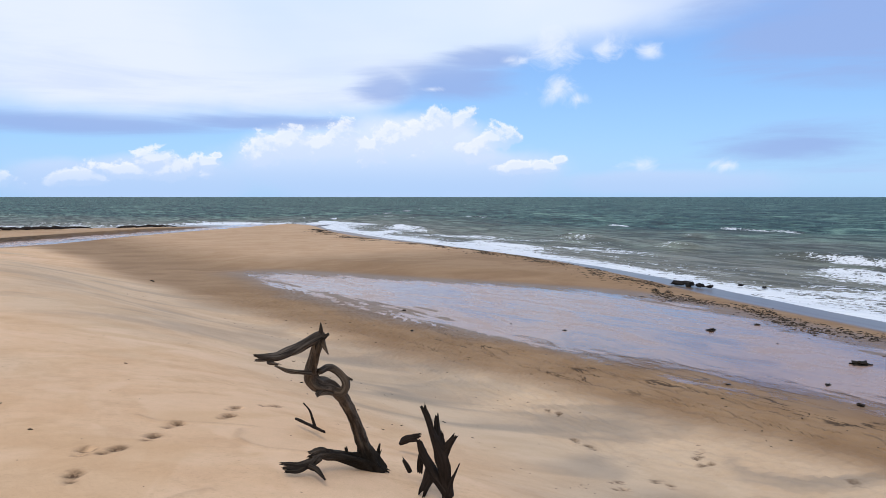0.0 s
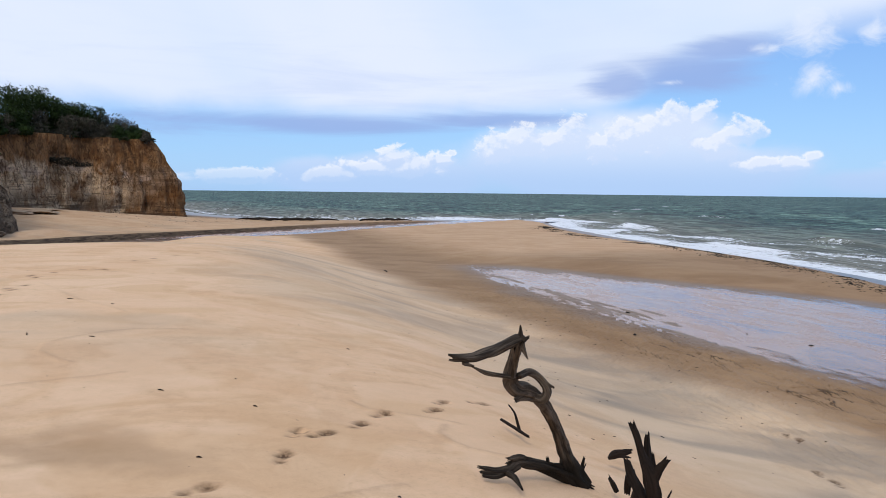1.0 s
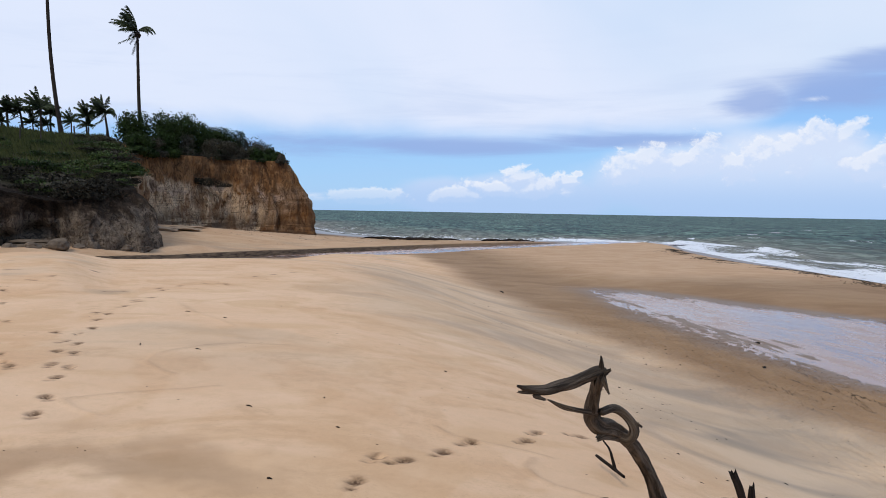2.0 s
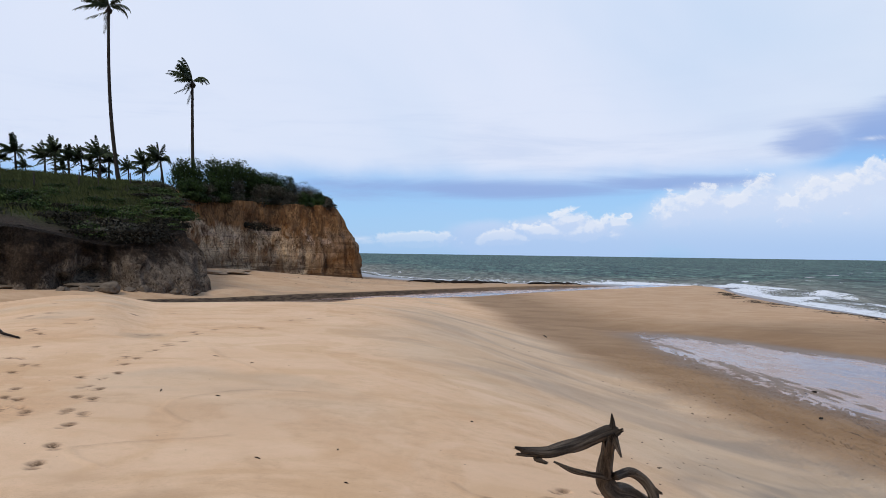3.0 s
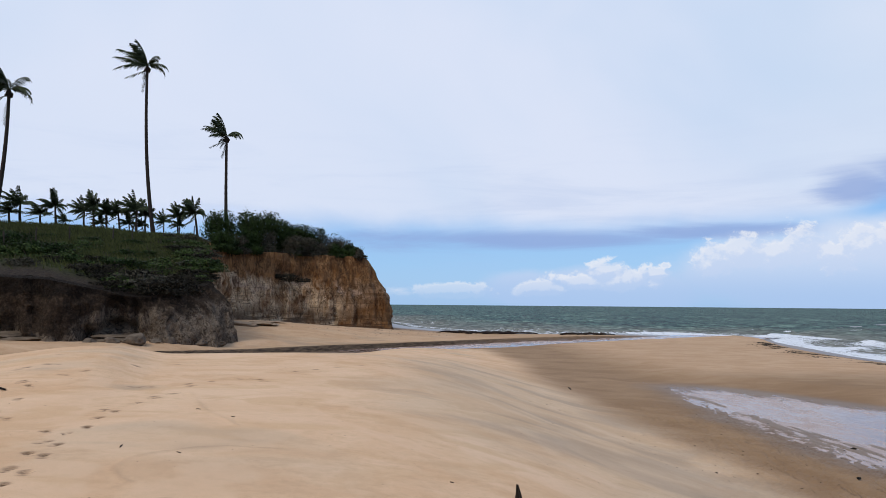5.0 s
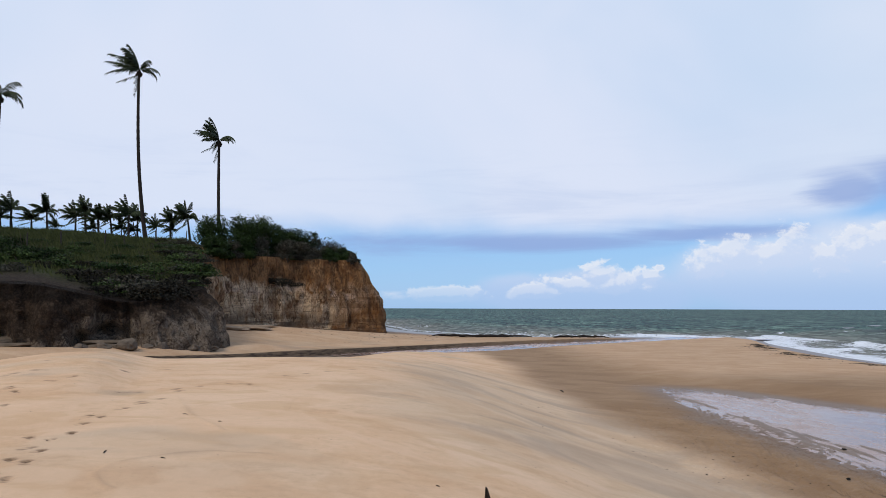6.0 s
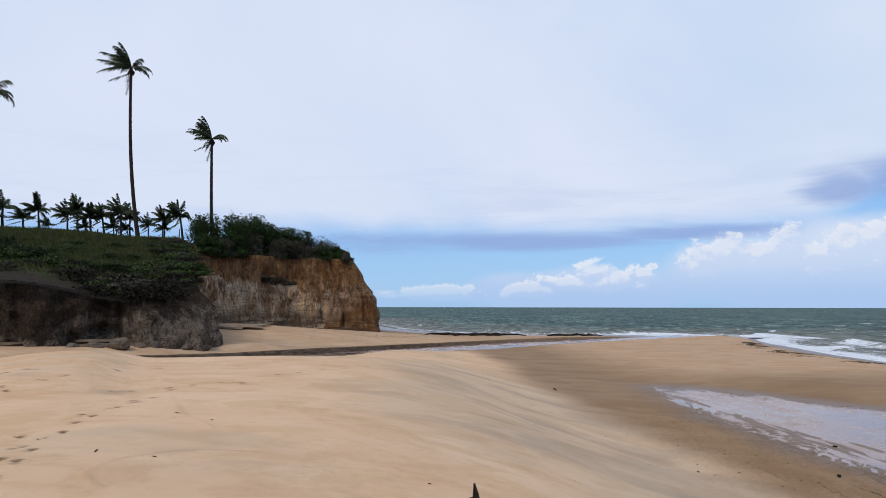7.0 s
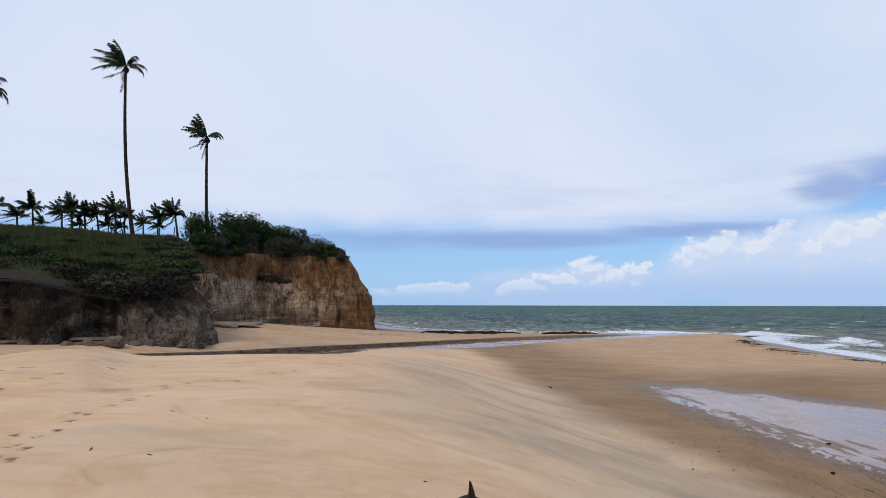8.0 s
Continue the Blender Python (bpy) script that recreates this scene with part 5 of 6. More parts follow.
def palm(trunk_h, bend, crown, fronds, r0, seed, label, lean=(0, 0), dead=2, sway=1.0):
    """A coconut palm at the origin: ringed trunk, crown of fronds, hanging nuts."""
    rnd = random.Random(seed)
    thing = new("palm_tree")
    n = max(10, int(trunk_h * 3))
    pts, rad = [], []
    for i in range(n + 1):
        t = i / n
        k = (1 - t) ** 2.2
        pts.append((lean[0] * t + bend[0] * (k - 1) + 0.05 * math.sin(t * 5 + seed), lean[1] * t + bend[1] * (k - 1), trunk_h * t - 0.4 * (1 - t)))
        rad.append(r0 * (0.62 + 0.38 * (1 - t) + 0.55 * math.exp(-t * trunk_h / 0.7)) * (1 + 0.05 * (i % 2)))
    V, F = tube(pts, rad, 9)
    mesh_part("trunk", V, F, TRUNK, thing, True)
    top = Vector(pts[-1])
    lee = math.atan2(WIND.y, WIND.x)
    spread = 1.7 if sway >= 1 else 2.5
    for i in range(fronds):
        lev = i / fronds
        if i % 5 == 4:
            # a few windward leaves bend over and hang
            a, rise, droop = lee + math.pi + rnd.uniform(-0.9, 0.9), rnd.uniform(0.25, 0.8), rnd.uniform(1.5, 2.3)
            size, blow = rnd.uniform(0.65, 0.9), 0.15
        else:
            a, rise = lee + rnd.uniform(-spread, spread), 1.40 - 1.45 * lev + rnd.uniform(-0.2, 0.2)
            droop, size, blow = 0.55 + 0.65 * lev + rnd.uniform(-0.2, 0.3), rnd.uniform(0.8, 1.12), rnd.uniform(0.5, 1.0)
        frond("frond", crown * size, rise, droop, WIND * sway * blow, seed * 50 + i, thing, top, a)
    for i in range(dead):
        frond("dead_frond", crown * 0.8, -0.45 - 0.5 * i, 0.25, WIND * 0.2, seed * 70 + i, thing, top - Vector((0, 0, 0.45)), lee + 0.35 - 1.6 * i, 14)
    for i in range(7 if trunk_h > 6 else 0):
        a = i * 0.9
        bm = bmesh.new()
        m = Matrix.Translation(top + Vector((0.22 * math.cos(a), 0.22 * math.sin(a), -0.25 - 0.12 * (i % 3)))) @ Matrix.Diagonal((0.11, 0.11, 0.15, 1))
        bmesh.ops.create_icosphere(bm, subdivisions=2, radius=1.0, matrix=m)
        part("coconut", bm, TRUNK, thing)
    return tagged(thing, label, "palm tree")


def at_bearing(bearing, dist):
    return EYE[0] + dist * math.sin(bearing), EYE[1] + dist * math.cos(bearing)


def hz(x, y):
    return float(hill_z(np.array([float(x)]), np.array([float(y)]))[0])


# tall palms: bearing, distance, trunk height, crown, bend of the foot across the view
for bearing, dist, tall, crown, bend, seed, words in (
        (-1.072, 76, 16.3, 2.75, (0.58, 1.05), 3, "very tall slender coconut palm bent by the sea wind"),
        (-0.983, 79, 12.1, 2.45, (0.28, 0.40), 4, "tall coconut palm with wind-swept crown behind dark bushes"),
        (-1.246, 70, 11.3, 3.3, (-0.25, -0.65), 5, "tall coconut palm with leaning curved trunk on the grassy crest")):
    x, y = at_bearing(bearing, dist)
    p = palm(tall, bend, crown, 22, 0.19, seed, words, (0, 0))
    p.location = (x, y, hz(x, y))

# young palms of the grove: bearing, height of the crown over the eye, size
protos = [palm(2.6, (0.1 + 0.08 * i, 0.05), 1.75, 24, 0.12, 20 + i, "young coconut palm in a grove, fronds blown by wind", (-0.10 * i, -0.08 * i), 1, 0.75) for i in range(4)]
GROVE = [
    (-1.230, 10.0, 1.35), (-1.208, 8.9, 1.1), (-1.192, 10.2, 1.1), (-1.181, 8.5, 0.75), (-1.163, 9.8, 1.05), (-1.151, 10.6, 1.15), (-1.135, 9.5, 1.1), (-1.121, 10.0, 1.1),
    (-1.104, 10.4, 1.25), (-1.092, 9.9, 1.1), (-1.111, 8.6, 0.8), (-1.093, 8.45, 0.7), (-1.072, 9.1, 0.75), (-1.054, 10.0, 0.95), (-1.052, 8.8, 0.6), (-1.028, 10.6, 1.3), (-1.010, 8.9, 0.7),
    (-1.241, 8.8, 1.2), (-1.142, 8.4, 0.8), (-1.262, 9.8, 1.1), (-1.290, 9.8, 1.1),
]
_g = random.Random(8)
for i, (bearing, rise, size) in enumerate(GROVE):
    dist = 84 + 5 * _g.random()
    x, y = 0.8 + dist * math.sin(bearing + 0.005), 0.85 + dist * math.cos(bearing + 0.005)
    tall = max(0.5, 3.25 + rise * dist / 84 - hz(x, y) - 0.55 * size) / 2.6
    size *= 0.90
    m = Matrix.Translation((x, y, hz(x, y) - 0.1)) @ Matrix.Rotation(_g.uniform(-0.35, 0.35), 4, "Z") @ Matrix.Diagonal((size, size, 0.35 * size + 0.65 * tall, 1))
    if i < 4:
        c = protos[i]
    else:
        c = copy_thing(protos[i % 4], Matrix.Identity(4))
    c.matrix_basis = m
    tagged(c, group="palm grove")

# ---------------------------------------------------------------- shrubs


def leaf_cloud(lobes, count, size, seed, flat=0.6):
    """Many small pointed leaves spread over and through a set of lobes (centre, radii)."""
    r = np.random.RandomState(seed)
    w = np.array([a * b_ * c for _, (a, b_, c) in lobes]) ** 0.7
    pick = r.choice(len(lobes), count, p=w / w.sum())
    C = np.array([l[0] for l in lobes])[pick]
    R = np.array([l[1] for l in lobes])[pick]
    d = r.normal(size=(count, 3))
    d /= np.linalg.norm(d, axis=1)[:, None]
    rad = r.rand(count) ** 0.30
    lump = 0.75 + 0.5 * fbm(d[:, 0] * 2.5 + pick, d[:, 1] * 2.5 + d[:, 2] * 2, seed, 3)
    P = C + d * R * (rad * lump)[:, None]
    nrm = d + r.normal(size=(count, 3)) * flat
    nrm /= np.linalg.norm(nrm, axis=1)[:, None]
    t = np.cross(nrm, r.normal(size=(count, 3)))
    t /= np.linalg.norm(t, axis=1)[:, None] + 1e-9
    b = np.cross(nrm, t)
    s = size * r.uniform(0.6, 1.3, count)[:, None]
    V = np.stack([P - t * s, P + b * s * 0.42, P + t * s, P - b * s * 0.42], 1).reshape(-1, 3)
    F = np.arange(count * 4).reshape(-1, 4)
    return V, F


def shrub(kind, lobes, leaves, size, mat, seed, label, stems=6, twiggy=0):
    """A bush of stems and a ragged cloud of leaves, standing at the origin."""
    rnd = random.Random(seed)
    thing = new(kind)
    V, F = leaf_cloud(lobes, leaves, size, seed)
    keep = V[:, 2].reshape(-1, 4).min(1) > -0.3
    mesh_part("foliage", V, F[keep], mat, thing)
    sv, sf = [], []
    tips = [l[0] for l in lobes]
    for i in range(stems + twiggy):
        c = Vector(rnd.choice(tips))
        e = c + Vector((rnd.uniform(-0.5, 0.5), rnd.uniform(-0.5, 0.5), rnd.uniform(0.0, 0.6) + (0.25 if i >= stems else 0)))
        s = Vector((c.x * 0.5 + rnd.uniform(-0.25, 0.25), c.y * 0.5 + rnd.uniform(-0.25, 0.25), -0.3))
        r0 = 0.05 if i < stems else 0.022
        steps = 6
        for j in range(steps + 1):
            t = j / steps
            p = s.lerp(e, t) + Vector((noise.noise((i * 3.1, t * 3, seed)), noise.noise((i * 5.7, t * 3, seed + 2)), 0)) * 0.18
            q = r0 * (1 - 0.8 * t)
            b = len(sv)
            sv += [p + Vector((q, 0, 0)), p + Vector((-q * 0.5, q * 0.87, 0)), p + Vector((-q * 0.5, -q * 0.87, 0))]
            if j:
                for k in range(3):
                    sf.append((b - 3 + k, b - 3 + (k + 1) % 3, b + (k + 1) % 3, b + k))
    tagged(mesh_part("stem", sv, sf, TWIG, thing), kind="stuff")
    return tagged(thing, label, "bush")


def lobes_for(width, height, count, seed):
    rnd = random.Random(seed)
    out_ = []
    for i in range(4):
        a = i * 1.57 + rnd.uniform(-0.4, 0.4)
        out_.append(((width * 0.28 * math.cos(a), width * 0.28 * math.sin(a), height * 0.12), (width * 0.3, width * 0.3, height * 0.22)))
    for i in range(count):
        a = rnd.uniform(0, 6.28)
        d = width * 0.5 * rnd.uniform(0.0, 0.8)
        h = height * (rnd.uniform(0.10, 0.45) if i % 3 == 0 else rnd.uniform(0.45, 0.80))
        w = width * rnd.uniform(0.18, 0.32)
        out_.append(((d * math.cos(a), d * math.sin(a), h), (w, w, height * rnd.uniform(0.20, 0.34))))
    return out_


# dark thicket on the headland: bearing, distance, width, height, leaf material
THICKET = [
    (-0.988, 73.5, 3.6, 4.0, LEAF), (-0.962, 77, 3.6, 4.1, LEAF), (-0.945, 79.5, 3.8, 4.7, LEAF), (-0.930, 82, 3.8, 4.8, LEAF), (-0.912, 81, 3.4, 3.9, LEAF),
    (-0.897, 82, 3.4, 3.4, LEAF), (-0.882, 83, 3.4, 3.0, LEAF), (-0.868, 83.5, 3.2, 2.8, LEAF_GREY), (-0.852, 84, 3.2, 2.8, LEAF_GREY), (-0.838, 84, 2.8, 2.3, LEAF_GREY),
    (-0.826, 84, 2.4, 1.6, LEAF), (-0.822, 81.5, 1.6, 1.1, LEAF), (-0.816, 80.5, 1.2, 0.9, LEAF_GREY), (-0.935, 78, 3.0, 2.6, LEAF_GREY), (-0.905, 79.3, 2.8, 2.2, LEAF_GREY), (-0.880, 80.5, 2.8, 1.9, LEAF_GREY),
    (-0.958, 75.5, 3.0, 2.4, LEAF), (-0.850, 81.5, 2.4, 1.5, LEAF), (-0.865, 81.2, 2.4, 1.6, LEAF_GREY), (-0.975, 74, 3.0, 2.0, LEAF_GREY), (-0.993, 70.8, 2.4, 1.7, LEAF), (-0.980, 72.4, 2.2, 1.6, LEAF), (-0.832, 82, 2.2, 1.1, LEAF),
]
for i, (bearing, dist, wide, tall, mat) in enumerate(THICKET):
    x, y = at_bearing(bearing, dist)
    dark = mat is LEAF
    b = shrub("bush", lobes_for(wide, tall, 9, 100 + i), 4600 if dark else 2200, 0.14 if dark else 0.10, mat, 200 + i,
              "dense dark green coastal bush on the cliff top" if dark else "thin grey-green windblown shrub at the cliff edge", 6, 0 if dark else 16)
    b.location = (x, y, hz(x, y) - 0.1)

# low creepers and dead scrub on the slope above the bluff
slope = [shrub("scrub", lobes_for(2.6, 0.9, 8, 300 + i), 1500, 0.10, (LEAF_DEAD, LEAF_LIGHT, LEAF_GREY, LEAF)[i], 310 + i,
               ("tangle of dark dead scrub on the slope", "bright green creeping beach vine on the slope", "tangled dry grey scrub on the slope", "low dark creeping scrub on the slope")[i], 5, 8) for i in range(4)]
_s = random.Random(12)
placed = 0
tries = 0
while placed < 66 and tries < 4000:
    tries += 1
    bearing, dist = _s.uniform(-1.31, -0.955), 43.5 + 21 * _s.random() ** 1.9
    x, y = at_bearing(bearing, dist)
    if not on_hill(np.array([x]), np.array([y]))[0]:
        continue
    left = bearing < -1.16
    if left and dist < 50 and _s.random() < 0.85:
        continue
    k = _s.choice((1, 1, 3, 3)) if dist > 51 else _s.choice((0, 0, 1, 2, 3))
    src = slope[k]
    size = _s.uniform(0.6, 1.25)
    m = Matrix.Translation((x, y, hz(x, y) - 0.12)) @ Matrix.Rotation(_s.uniform(0, 6.28), 4, "Z") @ Matrix.Diagonal((size, size, size * _s.uniform(0.6, 1.0), 1))
    if placed < 4:
        slope[placed].matrix_basis = m
    else:
        c = copy_thing(src, Matrix.Identity(4))
        c.matrix_basis = m
    placed += 1

# scrub along the brow between bluff and cliff
for i in range(13):
    f = i / 12
    x, y = -41.5 - 16.0 * f, 28.6 + 8.6 * f + (0.6 if i % 2 else -0.5)
    x, y = x - 1.6 + _s.uniform(-0.6, 0.6), y - 1.4
    src = slope[(0, 1, 2)[i % 3]]
    size = _s.uniform(0.9, 1.3)
    c = copy_thing(src, Matrix.Identity(4))
    c.matrix_basis = Matrix.Translation((x, y, hz(x, y) - 0.15)) @ Matrix.Rotation(i * 1.7, 4, "Z") @ Matrix.Diagonal((size, size, size * 0.55, 1))

# low fringe along the brow of the cliff
fa, fx_, fy_, fnx, fny = dense(CLIFF_FOOT, 0.9)
for i in range(4, 30):
    le = float(cliff_lean(fa[i:i + 1], fx_[i:i + 1], fy_[i:i + 1])[0]) + 0.5
    dx, dy = cliff_pull(fx_[i], fy_[i])
    x, y = float(fx_[i] - fnx[i] * le + dx), float(fy_[i] - fny[i] * le + dy)
    c = copy_thing(slope[(0, 2, 3)[i % 3]], Matrix.Identity(4))
    size = _s.uniform(0.35, 0.6)
    c.matrix_basis = Matrix.Translation((x, y, hz(x, y) - 0.1)) @ Matrix.Rotation(i * 2.1, 4, "Z") @ Matrix.Diagonal((size, size, size * 0.9, 1))

# shrub rooted in a hollow of the cliff face
x, y = at_bearing(-0.905, 76.6)
b = shrub("bush", [((0, 0, 0.2), (1.5, 0.6, 0.45)), ((1.2, 0.8, -0.2), (1.2, 0.5, 0.4)), ((-0.9, -0.7, 0.3), (0.9, 0.5, 0.3))], 1700, 0.09, LEAF_DEAD, 400, "dark shrub growing from a hollow in the cliff", 4, 8)
b.location = (x, y, 5.6)

# grass of the slope
r = np.random.RandomState(31)
cnt = 60000
be = r.uniform(-1.33, -0.93, cnt)
di = 44 + 34 * r.rand(cnt)
X, Y = EYE[0] + di * np.sin(be), EYE[1] + di * np.cos(be)
ok = on_hill(X, Y) & (bare_field(X, Y, 0) < r.rand(cnt)) & (sm(di, 46, 56) > r.rand(cnt))
X, Y = X[ok], Y[ok]
Z = hill_z(X, Y) - 0.05
n = len(X)
hgt = r.uniform(0.18, 0.5, n) * (0.6 + 0.8 * fbm(X * 0.2, Y * 0.2, 90))
ang = r.uniform(0, 6.28, n)
wdt = 0.05
tipx, tipy = X - 0.16 + r.normal(0, 0.1, n), Y - 0.12 + r.normal(0, 0.1, n)
V = np.stack([np.stack([X - wdt * np.cos(ang), Y - wdt * np.sin(ang), Z], 1), np.stack([X + wdt * np.cos(ang), Y + wdt * np.sin(ang), Z], 1), np.stack([tipx, tipy, Z + hgt], 1)], 1).reshape(-1, 3)
grass = mesh_part("grass", V, np.arange(n * 3).reshape(-1, 3), GRASS)
tagged(grass, "wind-combed green and straw grass on the slope", "grass", kind="stuff")

# ---------------------------------------------------------------- fence on the crest


def fence_post(tall):
    bm = bmesh.new()
    bmesh.ops.create_cone(bm, cap_ends=True, segments=8, radius1=0.065, radius2=0.055, depth=tall, matrix=Matrix.Translation((0, 0, tall / 2 - 0.2)))
    for v in bm.verts:
        v.co += Vector((noise.noise(v.co * 5), noise.noise(v.co * 7), 0)) * 0.03
        if v.co.z > tall * 0.5:
            v.co.z += 0.06 * v.co.x / 0.08
    ob = part("fence_post", bm, POST)
    return tagged(ob, "weathered grey wooden fence post in grass", "fence post", group="fence posts")


first = fence_post(1.35)
POSTS = [(-1.025, 73), (-0.995, 73.5), (-0.981, 73.5), (-0.970, 73.5), (-1.232, 58), (-1.165, 62), (-1.118, 64), (-1.096, 65), (-1.06, 68), (-1.20, 60)]
for i, (bearing, dist) in enumerate(POSTS):
    x, y = at_bearing(bearing, dist)
    m = Matrix.Translation((x, y, hz(x, y))) @ Euler((0.04 * math.sin(i * 7), 0.05 * math.cos(i * 5), i)).to_matrix().to_4x4()
    if i == 0:
        first.matrix_basis = m
    else:
        copy_thing(first, m)

# ---------------------------------------------------------------- rocks, logs and washed-up bits


def boulder(name, size, seed, mat, label, category="boulder", rough=0.14):
    """A weathered lump with broken faces."""
    bm = bmesh.new()
    bmesh.ops.create_icosphere(bm, subdivisions=4, radius=1.0)
    rnd = random.Random(seed)
    cuts = [(Vector((rnd.gauss(0, 1), rnd.gauss(0, 1), rnd.gauss(0, 1))).normalized(), rnd.uniform(0.55, 0.85)) for _ in range(9)]
    for v in bm.verts:
        for nrm, dist in cuts:
            over = v.co.dot(nrm) - dist
            if over > 0:
                v.co -= nrm * over * 0.9
        q = v.co.copy()
        v.co *= 1 + rough * noise.noise(q * 2.2 + Vector((seed, 0, 0))) + 0.45 * rough * noise.noise(q * 7 + Vector((0, seed, 0)))
        v.co = Vector((v.co.x * size[0], v.co.y * size[1], v.co.z * size[2]))
    ob = part(name, bm, mat)
    return tagged(ob, label, category)


def stand(ob, x, y, sink=0.0, turn=0.0, z=None):
    ob.location = (x, y, (gz(x, y) if z is None else z) + sink)
    ob.rotation_euler = (0, 0, turn)
    return ob


for i, (bearing, dist, size, sink) in enumerate((
        (-1.085, 41.6, (0.66, 0.55, 0.46), 0.18), (-1.110, 41.6, (0.50, 0.40, 0.24), 0.05), (-1.012, 44.6, (0.72, 0.6, 0.36), 0.08), (-0.994, 45.0, (0.80, 0.55, 0.26), 0.05),
        (-1.045, 43.4, (0.45, 0.4, 0.30), 0.08), (-1.060, 42.8, (0.35, 0.35, 0.20), 0.03), (-1.135, 41.4, (0.35, 0.3, 0.2), 0.04))):
    x, y = at_bearing(bearing, dist)
    stand(boulder("boulder", size, 500 + i, STONE, "grey clay boulder fallen at the foot of the bluff"), x, y, sink, i * 1.3)

# slumped ledge of clay at the back of the cliff beach
for i, (bearing, dist, size, sink) in enumerate(((-0.945, 65, (2.6, 0.9, 0.18), 0.08), (-0.966, 64, (1.8, 0.8, 0.24), 0.10), (-0.928, 67.5, (1.9, 0.7, 0.12), 0.05))):
    x, y = at_bearing(bearing, dist)
    stand(boulder("clay_ledge", size, 530 + i, LEDGE, "pale slumped clay ledge under the cliff", "ledge"), x, y, sink, 0.65)

# rocks in the edge of the sea
for i, (x, y, size, z) in enumerate(((5.65, 27.2, (0.34, 0.20, 0.10), 0.19), (5.95, 27.0, (0.24, 0.15, 0.12), 0.18), (6.3, 26.8, (0.22, 0.14, 0.07), 0.15), (6.6, 26.7, (0.14, 0.10, 0.06), 0.13), (7.9, 27.6, (0.16, 0.09, 0.05), 0.10), (8.6, 27.1, (0.12, 0.08, 0.04), 0.08))):
    stand(boulder("sea_rock", size, 550 + i, DARKROCK, "dark wet rock at the edge of the surf", "rock", 0.45), x, y, 0, i, z)

# shelves of layered sand and clay at the foot of the bluff
for i, (bearing, dist, size, sink) in enumerate(((-1.112, 42.6, (1.5, 0.6, 0.16), 0.02), (-1.105, 43.2, (1.2, 0.6, 0.20), 0.22), (-1.20, 43.2, (1.6, 0.6, 0.16), 0.02), (-1.225, 43.8, (1.6, 0.6, 0.20), 0.20))):
    x, y = at_bearing(bearing, dist)
    stand(boulder("clay_ledge", size, 580 + i, SHELF, "layered sandy ledge at the foot of the bluff", "ledge"), x, y, sink, 1.05)

# dark driftwood heap on the spit beyond the stream
_d = random.Random(77)
for i in range(26):
    f = (0.05 + 0.2 * _d.random()) if i < 4 else (0.22 + 0.30 * _d.random()) if i < 19 else (0.65 + 0.35 * _d.random())
    x = -45.8 + 9.0 * f + _d.uniform(-0.8, 0.8)
    y = 57.5 + 14 * f * f + _d.uniform(-2.4, 1.6)
    ln, a = _d.uniform(0.8, 3.0), _d.uniform(0.1, 1.1)
    z = max(gz(x, y), 0.12)
    dx, dy = ln / 2 * math.cos(a), ln / 2 * math.sin(a)
    kn = [(x - dx, y - dy, z + 0.05, 0.07), (x - dx * 0.3, y - dy * 0.3, z + 0.11 + _d.uniform(0, 0.08), _d.uniform(0.07, 0.15)), (x + dx * 0.4, y + dy * 0.4, z + 0.10 + _d.uniform(0, 0.05), 0.08), (x + dx, y + dy, z + 0.08, 0.06)]
    wood_thing("beach_log", {"log": kn}, BURNT, "dark waterlogged driftwood log on the sand spit", 600 + i, None, 7)
kn = [(-50.9, 61.4, gz(-50.9, 61.4) + 0.08, 0.10), (-50.0, 61.9, gz(-50, 61.9) + 0.10, 0.13), (-49.2, 62.4, gz(-49.2, 62.4) + 0.08, 0.09)]
wood_thing("beach_log", {"log": kn}, BURNT, "single dark log lying on the far beach", 640, None, 8)

# loose dark lumps of weed and wood in the wet sand
LUMPS = [(6.33, 13.35, 0.16), (5.18, 11.72, 0.09), (5.19, 10.51, 0.07), (5.42, 15.18, 0.06), (5.67, 17.48, 0.07), (4.43, 16.57, 0.13), (-0.11, 16.92, 0.05), (-3.02, 18.61, 0.06), (1.13, 16.16, 0.05), (3.59, 11.56, 0.05), (-2.24, 15.29, 0.05), (-4.0, 13.5, 0.04)]
for i, (x, y, s) in enumerate(LUMPS):
    s *= 0.7
    stand(boulder("weed_lump", (s * 1.5, s, s * 0.45), 700 + i, WEED, "small dark clump of seaweed on wet sand", "seaweed", 0.75), x, y, s * 0.2, i * 0.8)

# twigs and chips on the dry sand: place, length, turn
CHIPS = [(-7.86, 6.18, 0.16, 0.3), (-7.1, 6.18, 0.07, 1.0), (-2.79, 3.58, 0.05, 0.2), (-3.58, 3.49, 0.09, 0.1), (-3.64, 6.18, 0.06, 0.5), (-6.2, 4.35, 0.22, 2.5), (-5.6, 4.6, 0.12, 0.1), (-2.35, 2.55, 0.05, 0.4), (-2.2, 7.4, 0.06, 1.0),
         (-12.4, 22.8, 0.9, 2.3), (-9.7, 19.6, 0.12, 1.1), (-3.0, 9.5, 0.08, 0.6), (-6.5, 12.4, 0.10, 2.0), (-1.2, 2.75, 0.03, 0.3), (-1.0, 2.7, 0.03, 1.2), (-3.4, 4.1, 0.05, 2.0)]
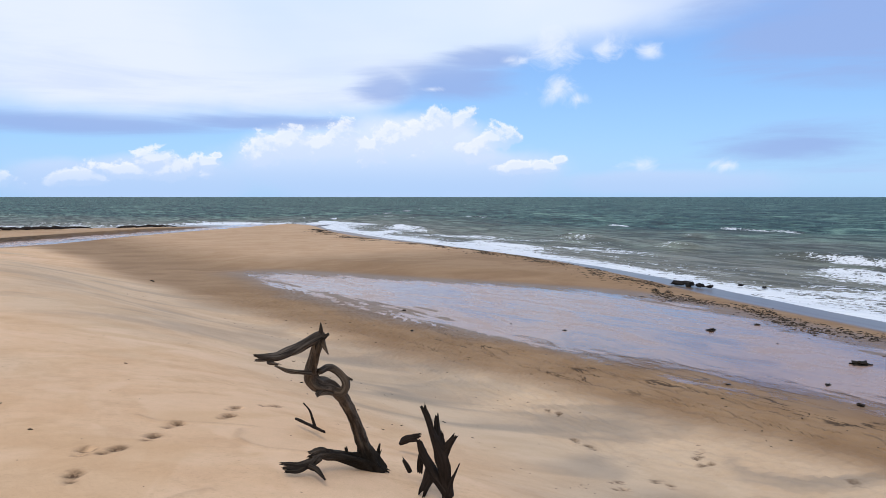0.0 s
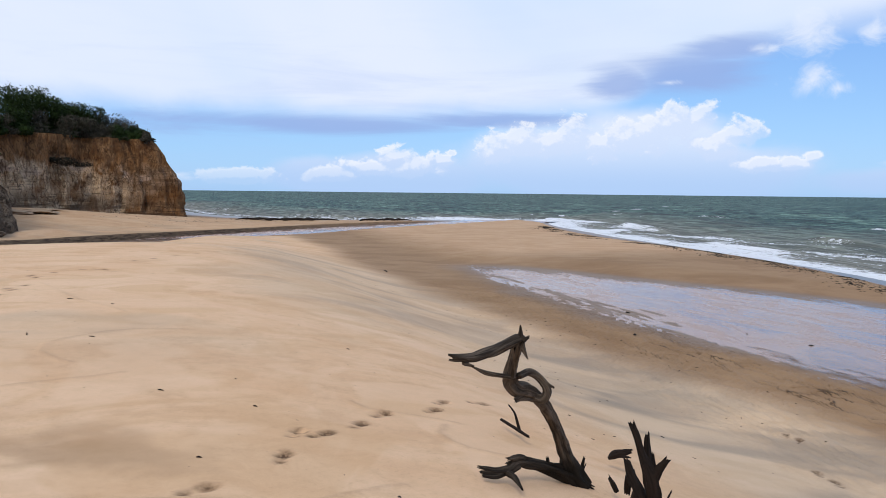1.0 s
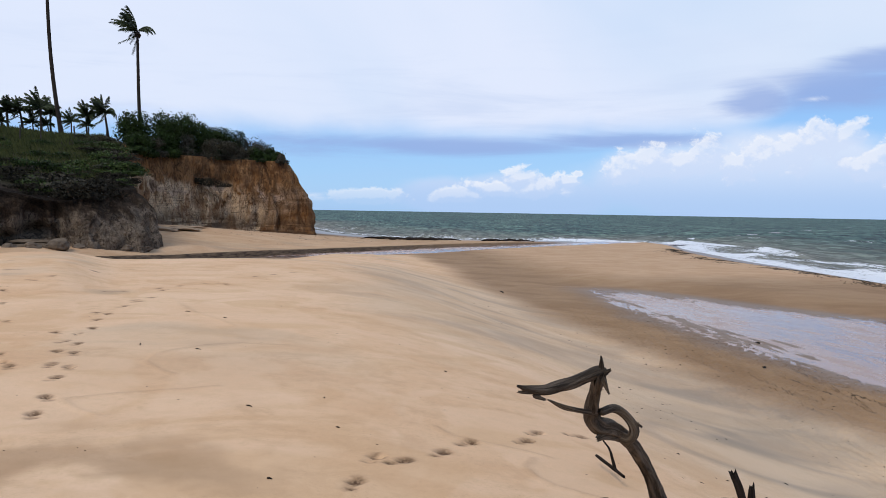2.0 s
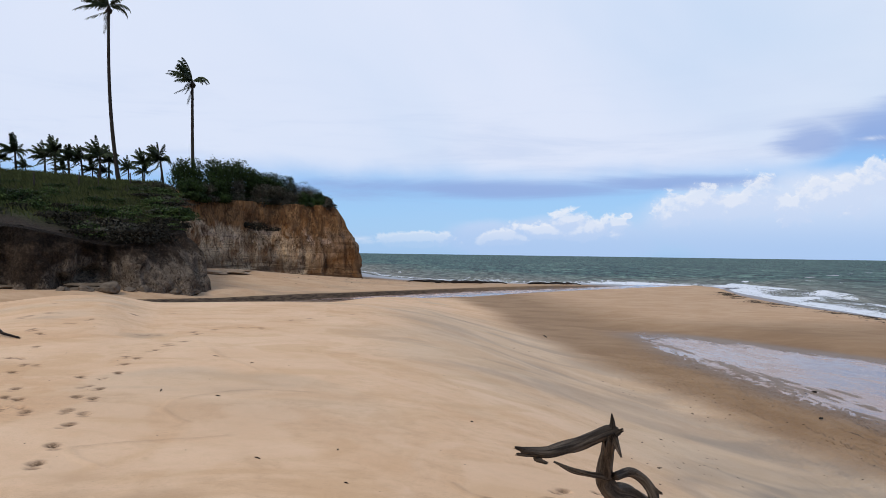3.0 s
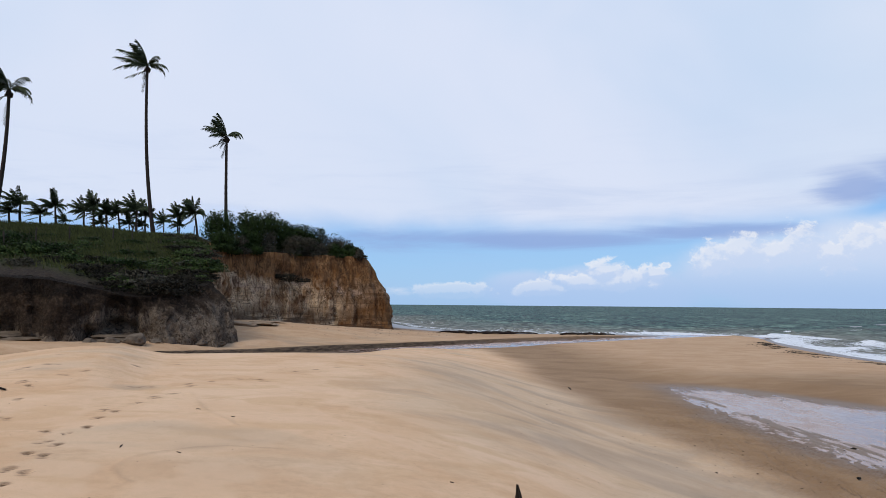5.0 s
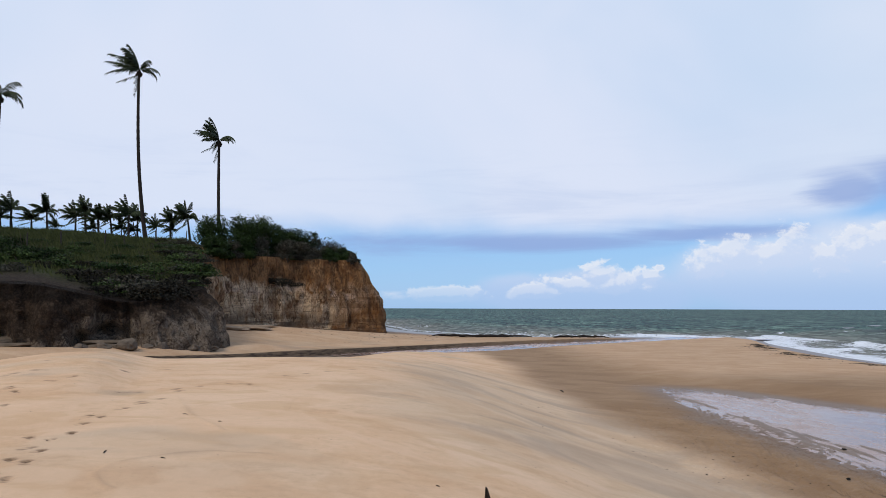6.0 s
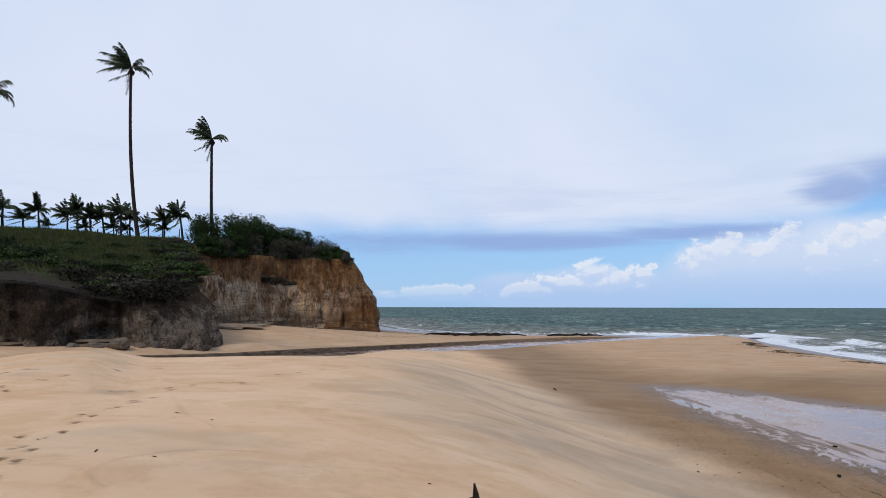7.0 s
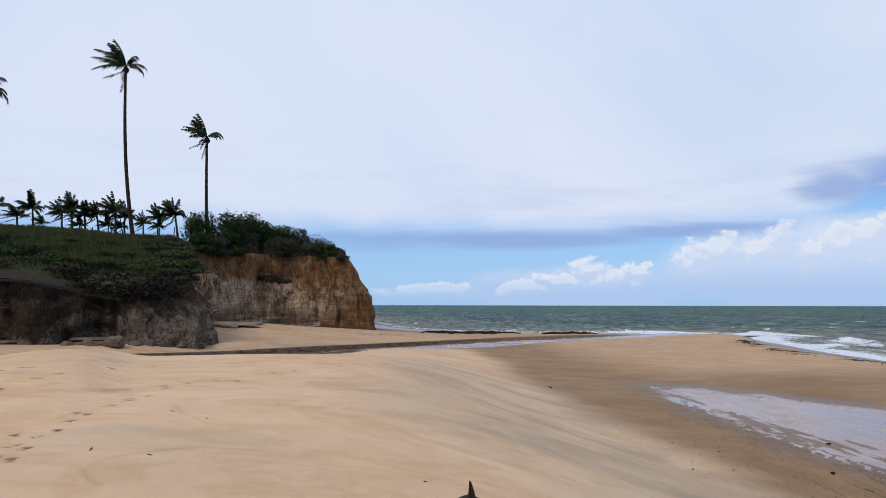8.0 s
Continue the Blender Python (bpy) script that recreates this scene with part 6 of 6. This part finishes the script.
for i, (x, y, ln, a) in enumerate(CHIPS):
    z = gz(x, y)
    ln *= 0.55
    dx, dy = ln / 2 * math.cos(a), ln / 2 * math.sin(a)
    r0 = max(0.005, ln * 0.05)
    kn = [(x - dx, y - dy, gz(x - dx, y - dy) + r0 * 0.6, r0), (x, y, z + r0, r0 * 1.2), (x + dx, y + dy, gz(x + dx, y + dy) + r0 * 0.6, r0 * 0.6)]
    wood_thing("twig", {"stem": kn}, BURNT, "small dark twig lying on dry sand", 740 + i, None, 6)


def litter(name, xs, ys, sizes, mat, seed, label, category):
    """Countless flat scraps lying on the sand."""
    r = np.random.RandomState(seed)
    n = len(xs)
    z = ground_z(xs, ys, True)
    V = []
    base = np.array([(-1, -0.5, 0), (0.2, -0.6, 0), (1.0, 0.1, 0), (0.1, 0.6, 0), (0, 0, 0.32)])
    a = r.uniform(0, 6.28, n)
    st = r.uniform(0.8, 2.2, n)
    P = np.zeros((n, 5, 3))
    for k, (bx, by, bz) in enumerate(base):
        jx, jy = bx * st + r.normal(0, 0.2, n), by + r.normal(0, 0.15, n)
        P[:, k, 0] = xs + sizes * (jx * np.cos(a) - jy * np.sin(a))
        P[:, k, 1] = ys + sizes * (jx * np.sin(a) + jy * np.cos(a))
        P[:, k, 2] = z + sizes * bz - 0.002 + 0.002 * (k == 4)
    idx = np.arange(n)[:, None] * 5
    F = np.concatenate([idx + np.array(f) for f in ((0, 1, 4), (1, 2, 4), (2, 3, 4), (3, 0, 4))])
    return tagged(mesh_part(name, P.reshape(-1, 3), F, mat), label, category, kind="stuff")


r = np.random.RandomState(41)
n = 5200
u = r.uniform(1, 62, n)
ss = wrack_s(u) + 0.35 * np.sin(u * 1.3) + r.normal(0, 0.28, n) + 0.5 * (r.rand(n) < 0.25) * r.normal(0, 1.2, n)
keep = fbm(u * 0.45, ss * 0.8, 95) > 0.40
u, ss = u[keep], ss[keep]
uc = r.uniform(1, 17, 110)
uc = np.repeat(uc, 14) + r.normal(0, 0.22, 110 * 14)
sc = wrack_s(uc) + 0.35 * np.sin(uc * 1.3) + np.repeat(r.normal(0, 0.30, 110), 14) + r.normal(0, 0.05, 110 * 14)
u, ss = np.r_[u, uc], np.r_[ss, sc]
litter("wrack_line", ss * 0.742 - u * 0.67, ss * 0.67 + u * 0.742, r.uniform(0.012, 0.055, len(u)) * (1 + u / 100), WEED, 42, "dark line of seaweed scraps left by the tide", "seaweed")
n = 900
u, ss = r.uniform(-2, 24, n), r.uniform(3.0, 10.5, n)
keep = fbm(u * 0.4, ss * 0.9, 96) > 0.52
u, ss = u[keep], ss[keep]
litter("beach_litter", ss * 0.742 - u * 0.67, ss * 0.67 + u * 0.742, r.uniform(0.008, 0.024, len(u)), WEED, 43, "dark specks of bark and weed on the sand", "litter")
n = 420
X, Y = r.uniform(-13, 2, n), r.uniform(1.8, 11, n)
litter("bark_specks", X, Y, r.uniform(0.003, 0.011, n), WEED, 44, "tiny dark bark crumbs on dry sand", "litter")
n = 160
X, Y = r.uniform(-56, -42, n), r.uniform(40, 62, n)
litter("cliff_crumbs", X, Y, r.uniform(0.03, 0.10, n), WEED, 45, "dark crumbs and pebbles on the beach under the cliff", "pebbles")
